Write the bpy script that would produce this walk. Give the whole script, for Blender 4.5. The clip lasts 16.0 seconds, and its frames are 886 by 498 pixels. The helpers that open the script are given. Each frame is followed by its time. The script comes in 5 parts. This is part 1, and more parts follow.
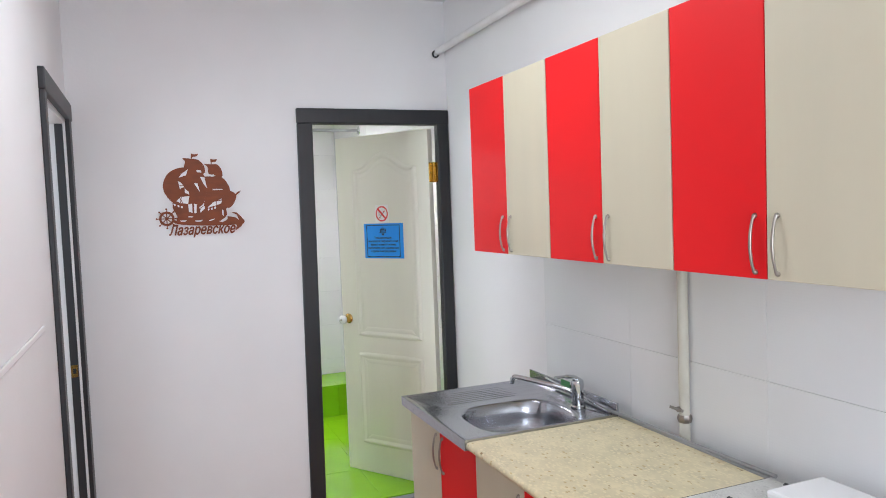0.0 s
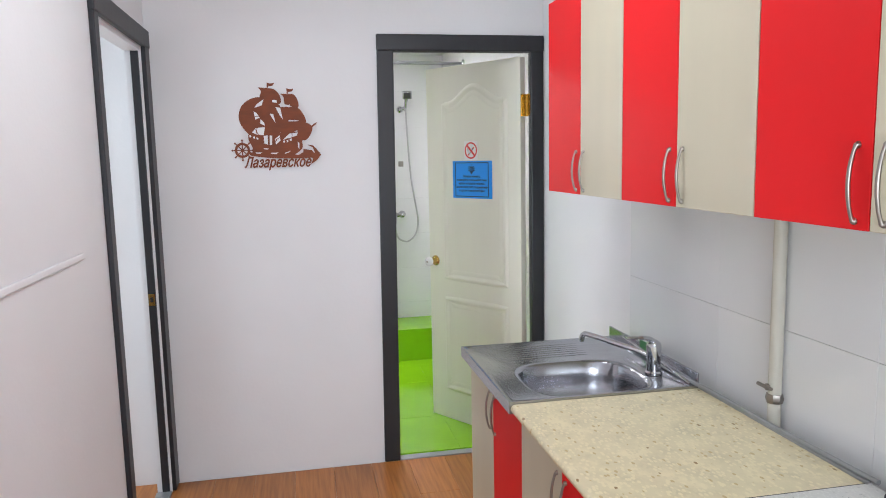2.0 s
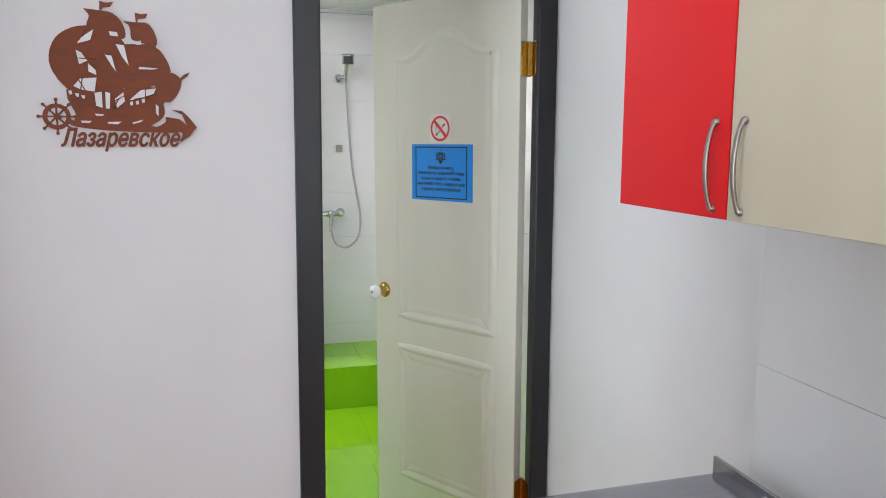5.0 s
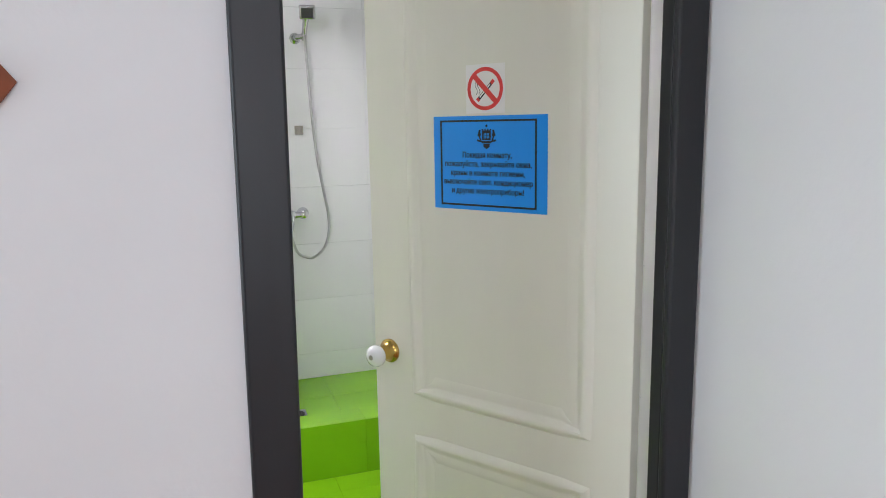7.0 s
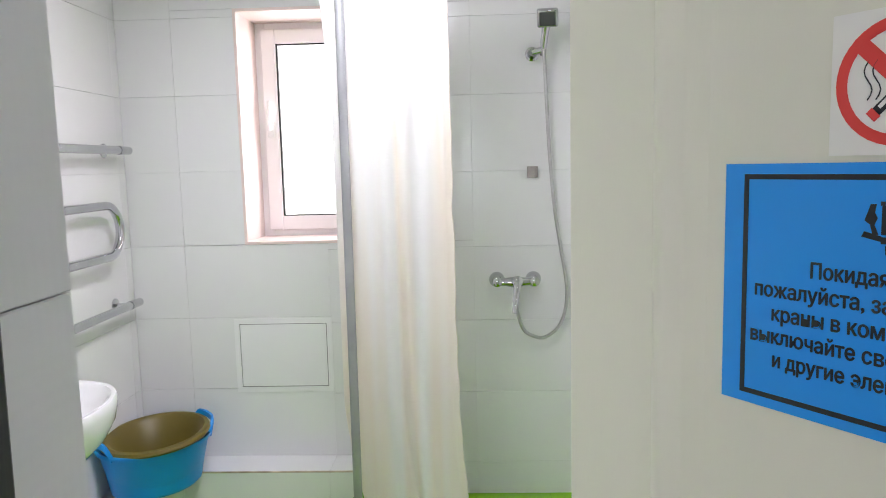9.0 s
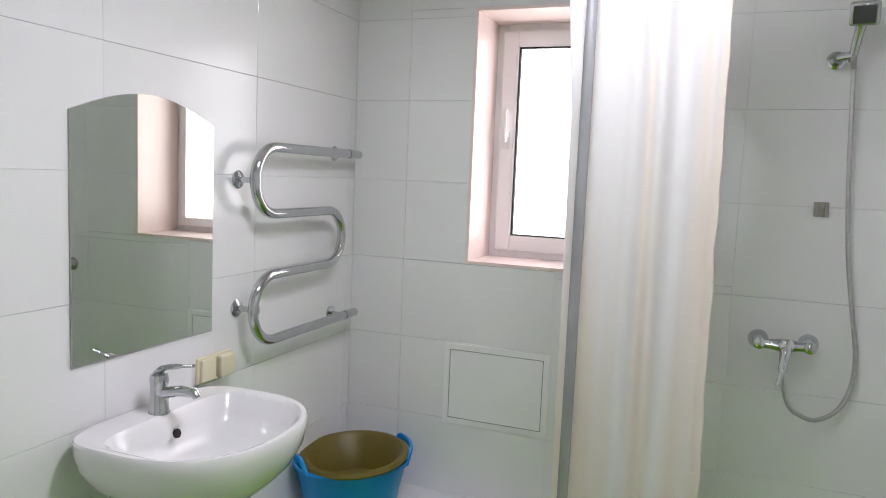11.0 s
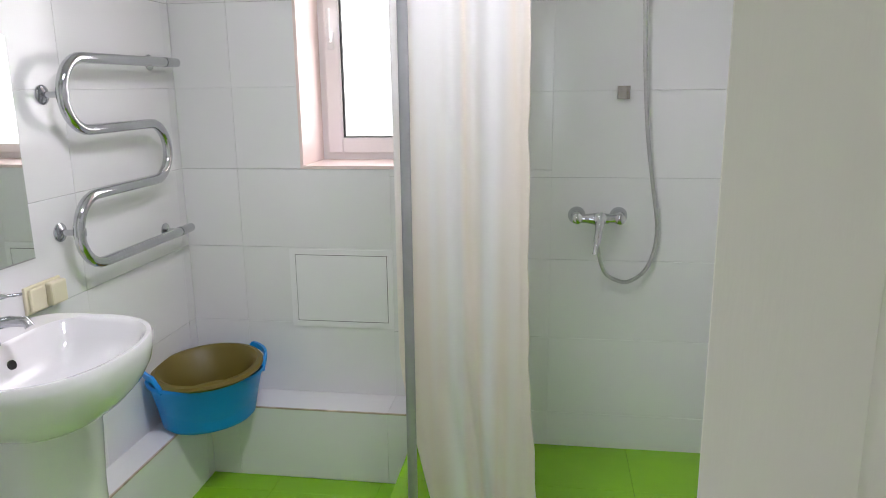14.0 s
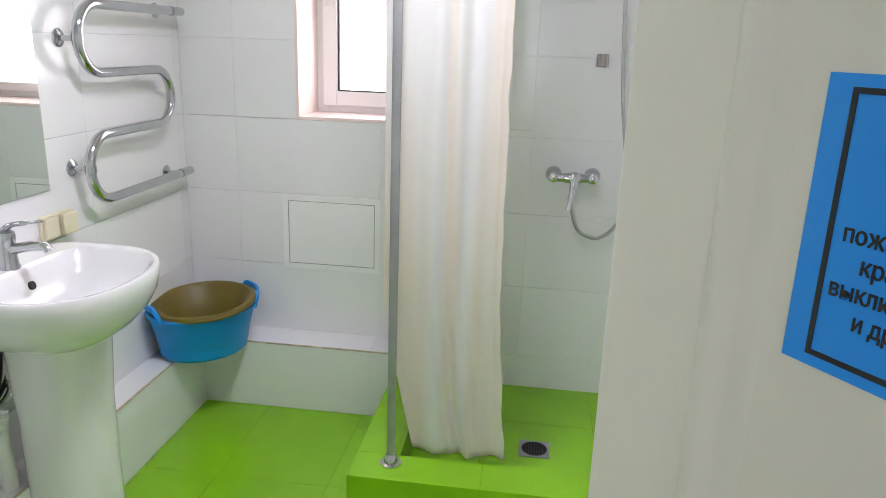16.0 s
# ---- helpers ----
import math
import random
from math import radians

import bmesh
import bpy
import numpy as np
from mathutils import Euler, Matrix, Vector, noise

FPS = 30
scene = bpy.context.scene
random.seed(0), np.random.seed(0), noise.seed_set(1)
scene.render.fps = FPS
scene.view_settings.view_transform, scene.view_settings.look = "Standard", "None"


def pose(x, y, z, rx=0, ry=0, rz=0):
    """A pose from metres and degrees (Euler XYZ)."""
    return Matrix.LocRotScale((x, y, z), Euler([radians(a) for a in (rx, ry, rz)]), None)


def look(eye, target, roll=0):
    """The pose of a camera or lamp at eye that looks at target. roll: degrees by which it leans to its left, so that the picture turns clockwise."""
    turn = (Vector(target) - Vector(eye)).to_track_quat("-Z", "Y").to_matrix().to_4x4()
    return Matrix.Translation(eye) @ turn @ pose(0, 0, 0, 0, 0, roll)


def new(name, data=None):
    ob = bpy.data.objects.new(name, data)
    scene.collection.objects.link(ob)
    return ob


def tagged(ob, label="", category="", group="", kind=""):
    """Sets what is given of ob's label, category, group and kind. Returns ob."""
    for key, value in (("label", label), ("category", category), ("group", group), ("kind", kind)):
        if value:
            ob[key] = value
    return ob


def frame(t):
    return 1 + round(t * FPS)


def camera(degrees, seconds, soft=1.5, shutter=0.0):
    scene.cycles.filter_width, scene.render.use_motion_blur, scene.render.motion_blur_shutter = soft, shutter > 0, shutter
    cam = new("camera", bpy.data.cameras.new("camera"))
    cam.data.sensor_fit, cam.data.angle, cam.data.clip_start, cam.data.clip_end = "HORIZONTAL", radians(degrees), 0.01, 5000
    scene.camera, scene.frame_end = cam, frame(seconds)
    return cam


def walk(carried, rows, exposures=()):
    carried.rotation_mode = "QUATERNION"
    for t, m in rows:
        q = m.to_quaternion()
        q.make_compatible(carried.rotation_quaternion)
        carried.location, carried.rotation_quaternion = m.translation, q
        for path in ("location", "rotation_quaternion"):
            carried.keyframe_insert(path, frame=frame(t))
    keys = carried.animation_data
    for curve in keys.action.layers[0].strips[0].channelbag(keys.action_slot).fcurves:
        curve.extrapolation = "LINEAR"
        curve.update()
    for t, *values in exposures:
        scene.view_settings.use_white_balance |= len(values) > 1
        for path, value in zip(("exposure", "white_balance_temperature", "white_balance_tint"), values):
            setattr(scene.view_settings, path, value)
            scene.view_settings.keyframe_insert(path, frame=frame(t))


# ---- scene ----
cam = camera(63.2, 16.0, soft=1.0)
PATH = [
    (0, (0.776, 0.494, 1.597), (1.524, 2.345, 1.482), -2.2),
    (0.5, (0.78, 0.494, 1.597), (1.528, 2.345, 1.471), -2.6),
    (1, (0.901, 0.532, 1.598), (1.473, 2.443, 1.459), -2.1),
    (1.5, (1.074, 0.603, 1.575), (1.476, 2.556, 1.415), -1.4),
    (2, (1.108, 0.673, 1.551), (1.489, 2.62, 1.293), -1.2),
    (2.5, (1.107, 0.875, 1.542), (1.612, 2.791, 1.271), -0.4),
    (3, (1.112, 1.047, 1.531), (1.669, 2.946, 1.243), -0.7),
    (3.5, (1.251, 1.283, 1.537), (1.79, 3.19, 1.262), -0.6),
    (4, (1.318, 1.502, 1.531), (1.815, 3.421, 1.266), -0.5),
    (6.5, (1.35, 2.8, 1.513), (1.978, 4.667, 1.164), 0.0),
    (7, (1.424, 3.072, 1.501), (2.07, 4.934, 1.16), -1.0),
    (7.5, (1.5, 3.337, 1.498), (2.157, 5.196, 1.163), -0.9),
    (8, (1.572, 3.593, 1.502), (2.246, 5.445, 1.157), -0.7),
    (8.3, (1.647, 3.739, 1.487), (2.139, 5.646, 1.139), 0.0),
    (8.5, (1.7, 3.83, 1.499), (1.974, 5.782, 1.161), -0.1),
    (9, (1.728, 3.997, 1.524), (1.646, 5.982, 1.29), -1.4),
    (9.5, (1.72, 4.135, 1.588), (1.492, 6.104, 1.321), -1.6),
    (10, (1.673, 4.299, 1.57), (1.073, 6.201, 1.422), 1.5),
    (10.2, (1.652, 4.317, 1.548), (0.934, 6.179, 1.419), 2.9),
    (12.3, (1.733, 4.403, 1.536), (1.129, 6.273, 1.165), -0.8),
    (12.5, (1.732, 4.393, 1.537), (1.216, 6.288, 1.156), -0.8),
    (13, (1.712, 4.348, 1.529), (1.377, 6.279, 1.133), -0.7),
    (13.5, (1.72, 4.299, 1.521), (1.433, 6.228, 1.081), -0.5),
    (14, (1.724, 4.297, 1.517), (1.436, 6.225, 1.073), -0.7),
    (14.5, (1.713, 4.304, 1.515), (1.429, 6.231, 1.061), -0.9),
    (15, (1.72, 4.313, 1.511), (1.433, 6.228, 1.011), -0.1),
    (15.5, (1.737, 4.228, 1.525), (1.437, 6.134, 1.001), 0.0),
    (16, (1.757, 4.104, 1.528), (1.516, 6.012, 0.977), 2.0),
]
EXPOSURES = [(0, 0.0), (2.5, 0.0), (3.5, -0.06), (6.3, -0.18), (7.5, -0.1), (7.9, 0.0), (8.5, 0.1), (9.0, -0.2), (9.5, -0.6), (10.0, -0.78), (12.3, -0.64), (14.0, -0.58), (16, -0.36)]
walk(cam, [(t, look(eye, target, roll)) for t, eye, target, roll in PATH], EXPOSURES)

# ---- plan, in metres ----
KL, KR, KB, KD, KC = 0.45, 2.33, -1.0, 4.2, 2.72      # kitchen: left, right, back, door wall, ceiling
BL, BR, BF, BB, BC = 0.294, 2.36, 4.37, 6.95, 2.41    # bathroom: left, right, front, back, ceiling
DL, DR, DH = 1.572, 2.262, 2.05                       # doorway to the bathroom
CT = 0.853                                            # worktop height
ROW, COL = 0.308, 0.605                               # wall tile pitch

# ---- light ----
world = bpy.data.worlds.new("sky")
scene.world = world
world.use_nodes = True
sky = world.node_tree.nodes.new("ShaderNodeTexSky")
sky.sky_type, sky.sun_disc = "NISHITA", False
sky.sun_elevation, sky.sun_rotation = radians(40), radians(200)
world.node_tree.nodes["Background"].inputs[1].default_value = 0.1
world.node_tree.links.new(sky.outputs[0], world.node_tree.nodes["Background"].inputs[0])
sun = new("sun", bpy.data.lights.new("sun", "SUN"))
sun.data.energy, sun.data.angle, sun.data.color = 2.0, radians(0.5), (1, 0.95, 0.88)
sun.matrix_world = look((0, 0, 20), (-6, 17, 0))


def area_lamp(name, m, w, h, watts, colour=(1, 1, 1)):
    lamp = bpy.data.lights.new(name, "AREA")
    lamp.shape, lamp.size, lamp.size_y, lamp.energy, lamp.color = "RECTANGLE", w, h, watts, colour
    ob = new(name, lamp)
    ob.matrix_world = m
    return ob


area_lamp("kitchen_ceiling_light", pose(1.3, 2.5, KC - 0.075), 0.5, 0.5, 13.3, (0.84, 0.92, 1.0))
area_lamp("kitchen_window_light", pose(1.2, KB + 0.02, 1.5, 90, 0, 0), 1.0, 1.2, 47, (0.81, 0.9, 1))
area_lamp("bathroom_ceiling_light", pose(1.44, 5.65, BC - 0.06), 0.3, 0.3, 31, (0.93, 0.89, 1.0))
area_lamp("bathroom_window_light", pose(1.09, BB + 0.22, 1.69, -90, 0, 0), 0.5, 0.8, 5.5, (1, 0.92, 0.97))
# unseen lamp added to brighten the next room and its doorway; no window there
area_lamp("next_room_window_light", pose(-1.7, 3.55, 1.5, 0, -90, 0), 1.2, 0.9, 46, (0.78, 0.91, 1))

# ---- materials ----


def shader(name, base, rough=0.5, metal=0.0, coat=0.0, spec=0.5):
    m = bpy.data.materials.new(name)
    m.use_nodes = True
    b = m.node_tree.nodes["Principled BSDF"]
    b.inputs["Base Color"].default_value = (*base, 1)
    b.inputs["Roughness"].default_value = rough
    b.inputs["Metallic"].default_value = metal
    b.inputs["Coat Weight"].default_value = coat
    b.inputs["Specular IOR Level"].default_value = spec
    return m, m.node_tree.nodes, m.node_tree.links, b


def noise_node(nodes, links, scale, detail=4.0, stretch=(1, 1, 1)):
    tc, mp, n = nodes.new("ShaderNodeTexCoord"), nodes.new("ShaderNodeMapping"), nodes.new("ShaderNodeTexNoise")
    mp.inputs["Scale"].default_value = stretch
    n.inputs["Scale"].default_value, n.inputs["Detail"].default_value = scale, detail
    links.new(tc.outputs["Object"], mp.inputs[0])
    links.new(mp.outputs[0], n.inputs["Vector"])
    return n


def ramp_node(nodes, links, source, stops):
    r = nodes.new("ShaderNodeValToRGB")
    while len(r.color_ramp.elements) < len(stops):
        r.color_ramp.elements.new(0.5)
    for el, (p, c) in zip(r.color_ramp.elements, stops):
        el.position, el.color = p, (*c, 1)
    links.new(source, r.inputs[0])
    return r


def bump_node(nodes, links, height, target, strength, distance=0.002):
    b = nodes.new("ShaderNodeBump")
    b.inputs["Strength"].default_value, b.inputs["Distance"].default_value = strength, distance
    links.new(height, b.inputs["Height"])
    links.new(b.outputs[0], target.inputs["Normal"])
    return b


def surface(name, base, rough=0.5, metal=0.0, coat=0.0, vary=0.06, scale=3.0, grain=120.0, bump=0.1, stretch=(1, 1, 1), island=0.0, rvary=0.1):
    """A material whose colour drifts slowly, with fine relief and uneven gloss."""
    m, nodes, links, b = shader(name, base, rough, metal, coat)
    n = noise_node(nodes, links, scale, 5, stretch)
    lo, hi = [max(0, c * (1 - vary)) for c in base], [min(1, c * (1 + vary)) for c in base]
    r = ramp_node(nodes, links, n.outputs["Fac"], [(0.3, lo), (0.7, hi)])
    colour = r.outputs[0]
    if island:
        info, hsv, mr = nodes.new("ShaderNodeObjectInfo"), nodes.new("ShaderNodeHueSaturation"), nodes.new("ShaderNodeMapRange")
        mr.inputs["To Min"].default_value, mr.inputs["To Max"].default_value = 1 - island, 1 + island
        links.new(info.outputs["Random"], mr.inputs[0])
        links.new(mr.outputs[0], hsv.inputs["Value"])
        links.new(colour, hsv.inputs["Color"])
        colour = hsv.outputs[0]
    links.new(colour, b.inputs["Base Color"])
    g = noise_node(nodes, links, grain, 3, stretch)
    mr = nodes.new("ShaderNodeMapRange")
    mr.inputs["To Min"].default_value, mr.inputs["To Max"].default_value = rough * (1 - rvary), rough * (1 + rvary)
    links.new(n.outputs["Fac"], mr.inputs[0])
    links.new(mr.outputs[0], b.inputs["Roughness"])
    if bump:
        bump_node(nodes, links, g.outputs["Fac"], b, bump)
    return m


PLASTER = surface("white_plaster", (0.78, 0.77, 0.78), 0.75, vary=0.03, scale=1.5, grain=60, bump=0.25)
CEILING = surface("ceiling_paint", (0.8, 0.8, 0.8), 0.8, vary=0.02, bump=0.1)


def wall_tile():
    """Glossy white glaze with a fine woven grid pressed into it, which shows in the reflections."""
    m = surface("white_ceramic_tile", (0.8, 0.8, 0.805), 0.13, vary=0.02, scale=2, grain=9, bump=0.0, island=0.02, rvary=0.3)
    nodes, links = m.node_tree.nodes, m.node_tree.links
    tc, total = nodes.new("ShaderNodeTexCoord"), nodes.new("ShaderNodeMath")
    for k, way in enumerate(("X", "Y")):
        w = nodes.new("ShaderNodeTexWave")
        w.bands_direction, w.wave_profile = way, "SIN"
        w.inputs["Scale"].default_value = 38
        links.new(tc.outputs["Object"], w.inputs["Vector"])
        links.new(w.outputs["Fac"], total.inputs[k])
    bump_node(nodes, links, total.outputs[0], nodes["Principled BSDF"], 0.05, 0.001)
    return m


TILE = wall_tile()
PINK_TILE = surface("pale_reveal_tile", (0.84, 0.71, 0.67), 0.25, vary=0.03, scale=4, grain=9, bump=0.06)
GROUT = surface("grey_grout", (0.78, 0.78, 0.78), 0.85, vary=0.12, scale=12, grain=300, bump=0.3)
GREEN = surface("lime_green_tile", (0.22, 0.49, 0.01), 0.15, vary=0.05, scale=5, grain=14, bump=0.07, island=0.04, rvary=0.4)
GREEN_GROUT = surface("green_grout", (0.15, 0.34, 0.015), 0.8, vary=0.2, scale=15, grain=300, bump=0.3)
CHARCOAL = surface("charcoal_door_trim", (0.015, 0.0155, 0.019), 0.42, vary=0.12, scale=4, grain=40, bump=0.04, stretch=(8, 8, 0.6))
DOOR_WHITE = surface("off_white_door_paint", (0.76, 0.74, 0.64), 0.38, vary=0.03, scale=2, grain=70, bump=0.12, stretch=(3, 3, 0.5))
RED = surface("red_laminate", (0.78, 0.008, 0.012), 0.55, vary=0.05, scale=2, grain=200, bump=0.05)
CREAM = surface("cream_laminate", (0.58, 0.53, 0.4), 0.45, vary=0.03, scale=1.5, grain=60, bump=0.04, stretch=(5, 5, 0.8))
CARCASS = surface("cream_carcass_board", (0.72, 0.68, 0.55), 0.5, vary=0.03, grain=150, bump=0.05)
WHITE_PLASTIC = surface("white_plastic", (0.82, 0.82, 0.83), 0.3, vary=0.02, grain=80, bump=0.03)
IVORY = surface("ivory_plastic", (0.74, 0.69, 0.5), 0.35, vary=0.03, grain=80, bump=0.03)
ENAMEL = surface("white_enamel", (0.84, 0.84, 0.85), 0.18, vary=0.02, grain=30, bump=0.03)
PORCELAIN = surface("white_porcelain", (0.78, 0.775, 0.785), 0.07, coat=0.4, vary=0.015, grain=10, bump=0.02)
CHROME = surface("chrome", (0.55, 0.56, 0.58), 0.09, 1.0, vary=0.04, scale=20, grain=40, bump=0.02)
STEEL = surface("brushed_stainless_steel", (0.4, 0.41, 0.44), 0.2, 1.0, vary=0.08, scale=8, grain=260, bump=0.05, stretch=(0.3, 6, 6))
NICKEL = surface("satin_nickel", (0.34, 0.31, 0.28), 0.34, 1.0, vary=0.1, scale=30, grain=200, bump=0.05)
GALVANISED = surface("grey_painted_pole", (0.36, 0.37, 0.38), 0.38, 0.6, vary=0.1, scale=10, grain=120, bump=0.1)
BRASS = surface("polished_brass", (0.52, 0.35, 0.1), 0.22, 1.0, vary=0.1, scale=25, grain=80, bump=0.05)
BLACK_IRON = surface("black_iron", (0.02, 0.02, 0.022), 0.5, vary=0.2, grain=200, bump=0.2)
# near-black: painted shade inside holes, also dark screws and the drain grate
DARK = surface("hole_shade_and_dark_metal", (0.01, 0.01, 0.01), 0.8, vary=0.2)
RED.node_tree.nodes["Principled BSDF"].inputs["Specular IOR Level"].default_value = 0.25
RUST_BROWN = surface("red_brown_plywood", (0.2, 0.045, 0.012), 0.65, vary=0.14, scale=18, grain=160, bump=0.2, stretch=(1, 1, 4))
BLUE_PAPER = surface("blue_laminated_paper", (0.006, 0.29, 0.86), 0.35, vary=0.03, grain=40, bump=0.02)
WHITE_PAPER = surface("white_sticker_paper", (0.82, 0.8, 0.77), 0.45, vary=0.02, grain=60, bump=0.03)
RED_INK = surface("red_print", (0.72, 0.05, 0.045), 0.5, vary=0.03)
BLACK_INK = surface("black_print", (0.012, 0.014, 0.02), 0.5, vary=0.05)
BLUE_PLASTIC = surface("blue_tub_plastic", (0.0, 0.27, 0.76), 0.4, vary=0.04, scale=6, grain=60, bump=0.05)
OLIVE_PLASTIC = surface("olive_basin_plastic", (0.14, 0.105, 0.012), 0.42, vary=0.05, scale=6, grain=60, bump=0.05)
PIPE_PAINT = surface("beige_painted_pipe", (0.6, 0.575, 0.5), 0.45, vary=0.08, scale=10, grain=100, bump=0.15)
WHITE_PIPE = surface("white_painted_pipe", (0.78, 0.77, 0.77), 0.5, vary=0.05, scale=8, grain=100, bump=0.15)
UPVC = surface("white_window_plastic", (0.87, 0.85, 0.855), 0.28, vary=0.02, grain=60, bump=0.02)
HOSE = surface("ribbed_metal_hose", (0.5, 0.5, 0.5), 0.3, 1.0, vary=0.08, scale=40, grain=200, bump=0.05)
SPRAY = surface("dark_spray_plate", (0.06, 0.06, 0.065), 0.35, vary=0.1)
RUBBER = surface("black_gasket", (0.02, 0.02, 0.02), 0.6, vary=0.1)
GREY_PIPE = surface("grey_waste_pipe", (0.4, 0.4, 0.4), 0.4, vary=0.08, grain=80, bump=0.05)


def speckled(name, base, chips, scale, rough):
    """Laminate with small stone chips."""
    m, nodes, links, b = shader(name, base, rough)
    tc, mp = nodes.new("ShaderNodeTexCoord"), nodes.new("ShaderNodeMapping")
    mp.inputs["Scale"].default_value = (1.0, 0.55, 1.0)
    links.new(tc.outputs["Object"], mp.inputs[0])
    v = nodes.new("ShaderNodeTexVoronoi")
    v.inputs["Scale"].default_value = scale
    links.new(mp.outputs[0], v.inputs["Vector"])
    r = ramp_node(nodes, links, v.outputs["Color"], [(0.0, chips[0]), (0.07, chips[1]), (0.17, [min(1, c * 1.1) for c in base]), (0.5, [c * 0.98 for c in base])])
    r.color_ramp.interpolation = "CONSTANT"
    d = ramp_node(nodes, links, v.outputs["Distance"], [(0.0, (1, 1, 1)), (0.42, (1, 1, 1)), (0.55, (0, 0, 0))])
    n = noise_node(nodes, links, 14, 6)
    soft = ramp_node(nodes, links, n.outputs["Fac"], [(0.3, [c * 0.84 for c in base]), (0.7, [min(1, c * 1.12) for c in base])])
    mix = nodes.new("ShaderNodeMixRGB")
    links.new(d.outputs[0], mix.inputs[0])
    links.new(soft.outputs[0], mix.inputs[1])
    links.new(r.outputs[0], mix.inputs[2])
    links.new(mix.outputs[0], b.inputs["Base Color"])
    return m


COUNTER = speckled("speckled_beige_worktop", (0.66, 0.58, 0.38), ((0.27, 0.17, 0.06), (0.5, 0.38, 0.18)), 125, 0.35)
HOB = speckled("speckled_grey_enamel", (0.6, 0.6, 0.58), ((0.3, 0.3, 0.3), (0.45, 0.45, 0.44)), 260, 0.3)


def wood_floor():
    m, nodes, links, b = shader("brown_laminate_plank", (0.3, 0.13, 0.04), 0.32)
    n = noise_node(nodes, links, 5, 8, (14, 0.7, 1))
    r = ramp_node(nodes, links, n.outputs["Fac"], [(0.25, (0.24, 0.075, 0.015)), (0.55, (0.38, 0.135, 0.03)), (0.8, (0.45, 0.19, 0.055))])
    info, hsv, mr = nodes.new("ShaderNodeObjectInfo"), nodes.new("ShaderNodeHueSaturation"), nodes.new("ShaderNodeMapRange")
    mr.inputs["To Min"].default_value, mr.inputs["To Max"].default_value = 0.85, 1.15
    links.new(info.outputs["Random"], mr.inputs[0])
    links.new(mr.outputs[0], hsv.inputs["Value"])
    links.new(r.outputs[0], hsv.inputs["Color"])
    links.new(hsv.outputs[0], b.inputs["Base Color"])
    bump_node(nodes, links, n.outputs["Fac"], b, 0.15)
    return m


def curtain_cloth():
    """Satin cloth that lets light through, with soft beige stripes."""
    m, nodes, links, b = shader("cream_satin_curtain", (0.8, 0.78, 0.72), 0.34)
    n = noise_node(nodes, links, 9, 2, (1, 0.0, 0.02))
    r = ramp_node(nodes, links, n.outputs["Fac"], [(0.38, (0.85, 0.85, 0.845)), (0.5, (0.84, 0.785, 0.715)), (0.6, (0.85, 0.85, 0.84))])
    links.new(r.outputs[0], b.inputs["Base Color"])
    b.inputs["Sheen Weight"].default_value = 0.3
    tr, mix = nodes.new("ShaderNodeBsdfTranslucent"), nodes.new("ShaderNodeMixShader")
    links.new(r.outputs[0], tr.inputs[0])
    mix.inputs[0].default_value = 0.5
    out = nodes["Material Output"]
    links.new(b.outputs[0], mix.inputs[1])
    links.new(tr.outputs[0], mix.inputs[2])
    links.new(mix.outputs[0], out.inputs[0])
    g = noise_node(nodes, links, 260, 2)
    bump_node(nodes, links, g.outputs["Fac"], b, 0.08)
    return m


def glow(name, colour, strength):
    m, nodes, links, b = shader(name, colour, 0.6)
    b.inputs["Emission Color"].default_value = (*colour, 1)
    b.inputs["Emission Strength"].default_value = strength
    return m


PLANK, CURTAIN = wood_floor(), curtain_cloth()
MIRROR = shader("mirror_silver", (0.8, 0.84, 0.81), 0.015, 1.0)[0]
DAYLIGHT = glow("white_daylight", (1, 1, 1), 2.2)
LAMP_GLASS = glow("lit_lamp_glass", (1, 0.97, 0.93), 5)
GLASS, _n, _l, _b = shader("window_glass", (1, 1, 1), 0.02)
_b.inputs["Transmission Weight"].default_value = 1.0
_b.inputs["IOR"].default_value = 1.02

# ---- mesh helpers ----
BASE = {}


def thing(name, at, label, category, group="", rz=0.0):
    """A top-level Empty at its base."""
    ob = new(name)
    ob.empty_display_size = 0.1
    ob.matrix_world = pose(*at, 0, 0, rz)
    BASE[ob] = Vector(at) if not rz else None
    return tagged(ob, label, category, group)


def mesh_of(name, bm, material, smooth=False, normals=True):
    if normals:
        bmesh.ops.recalc_face_normals(bm, faces=bm.faces[:])
    me = bpy.data.meshes.new(name)
    bm.to_mesh(me)
    bm.free()
    me.materials.append(material)
    if smooth:
        for p in me.polygons:
            p.use_smooth = True
        me.set_sharp_from_angle(angle=radians(38))
    return me


def part(name, bm, material, parent, label="", smooth=False):
    """One mesh under a thing, built in the plan's coordinates (or the thing's own, where it is turned)."""
    ob = new(name, mesh_of(name, bm, material, smooth))
    ob.parent = parent
    base = BASE.get(parent)
    if base is not None:
        ob.location = -base
    BASE[ob] = None
    if label:
        ob["label"] = label
    return ob


def structure(name, bm, material, label, category, smooth=False):
    ob = new(name, mesh_of(name, bm, material, smooth))
    BASE[ob] = None
    return tagged(ob, label, category, "", "structure")


def whole(name, bm, material, label, category, smooth=False, group=""):
    ob = new(name, mesh_of(name, bm, material, smooth))
    BASE[ob] = None
    return tagged(ob, label, category, group)


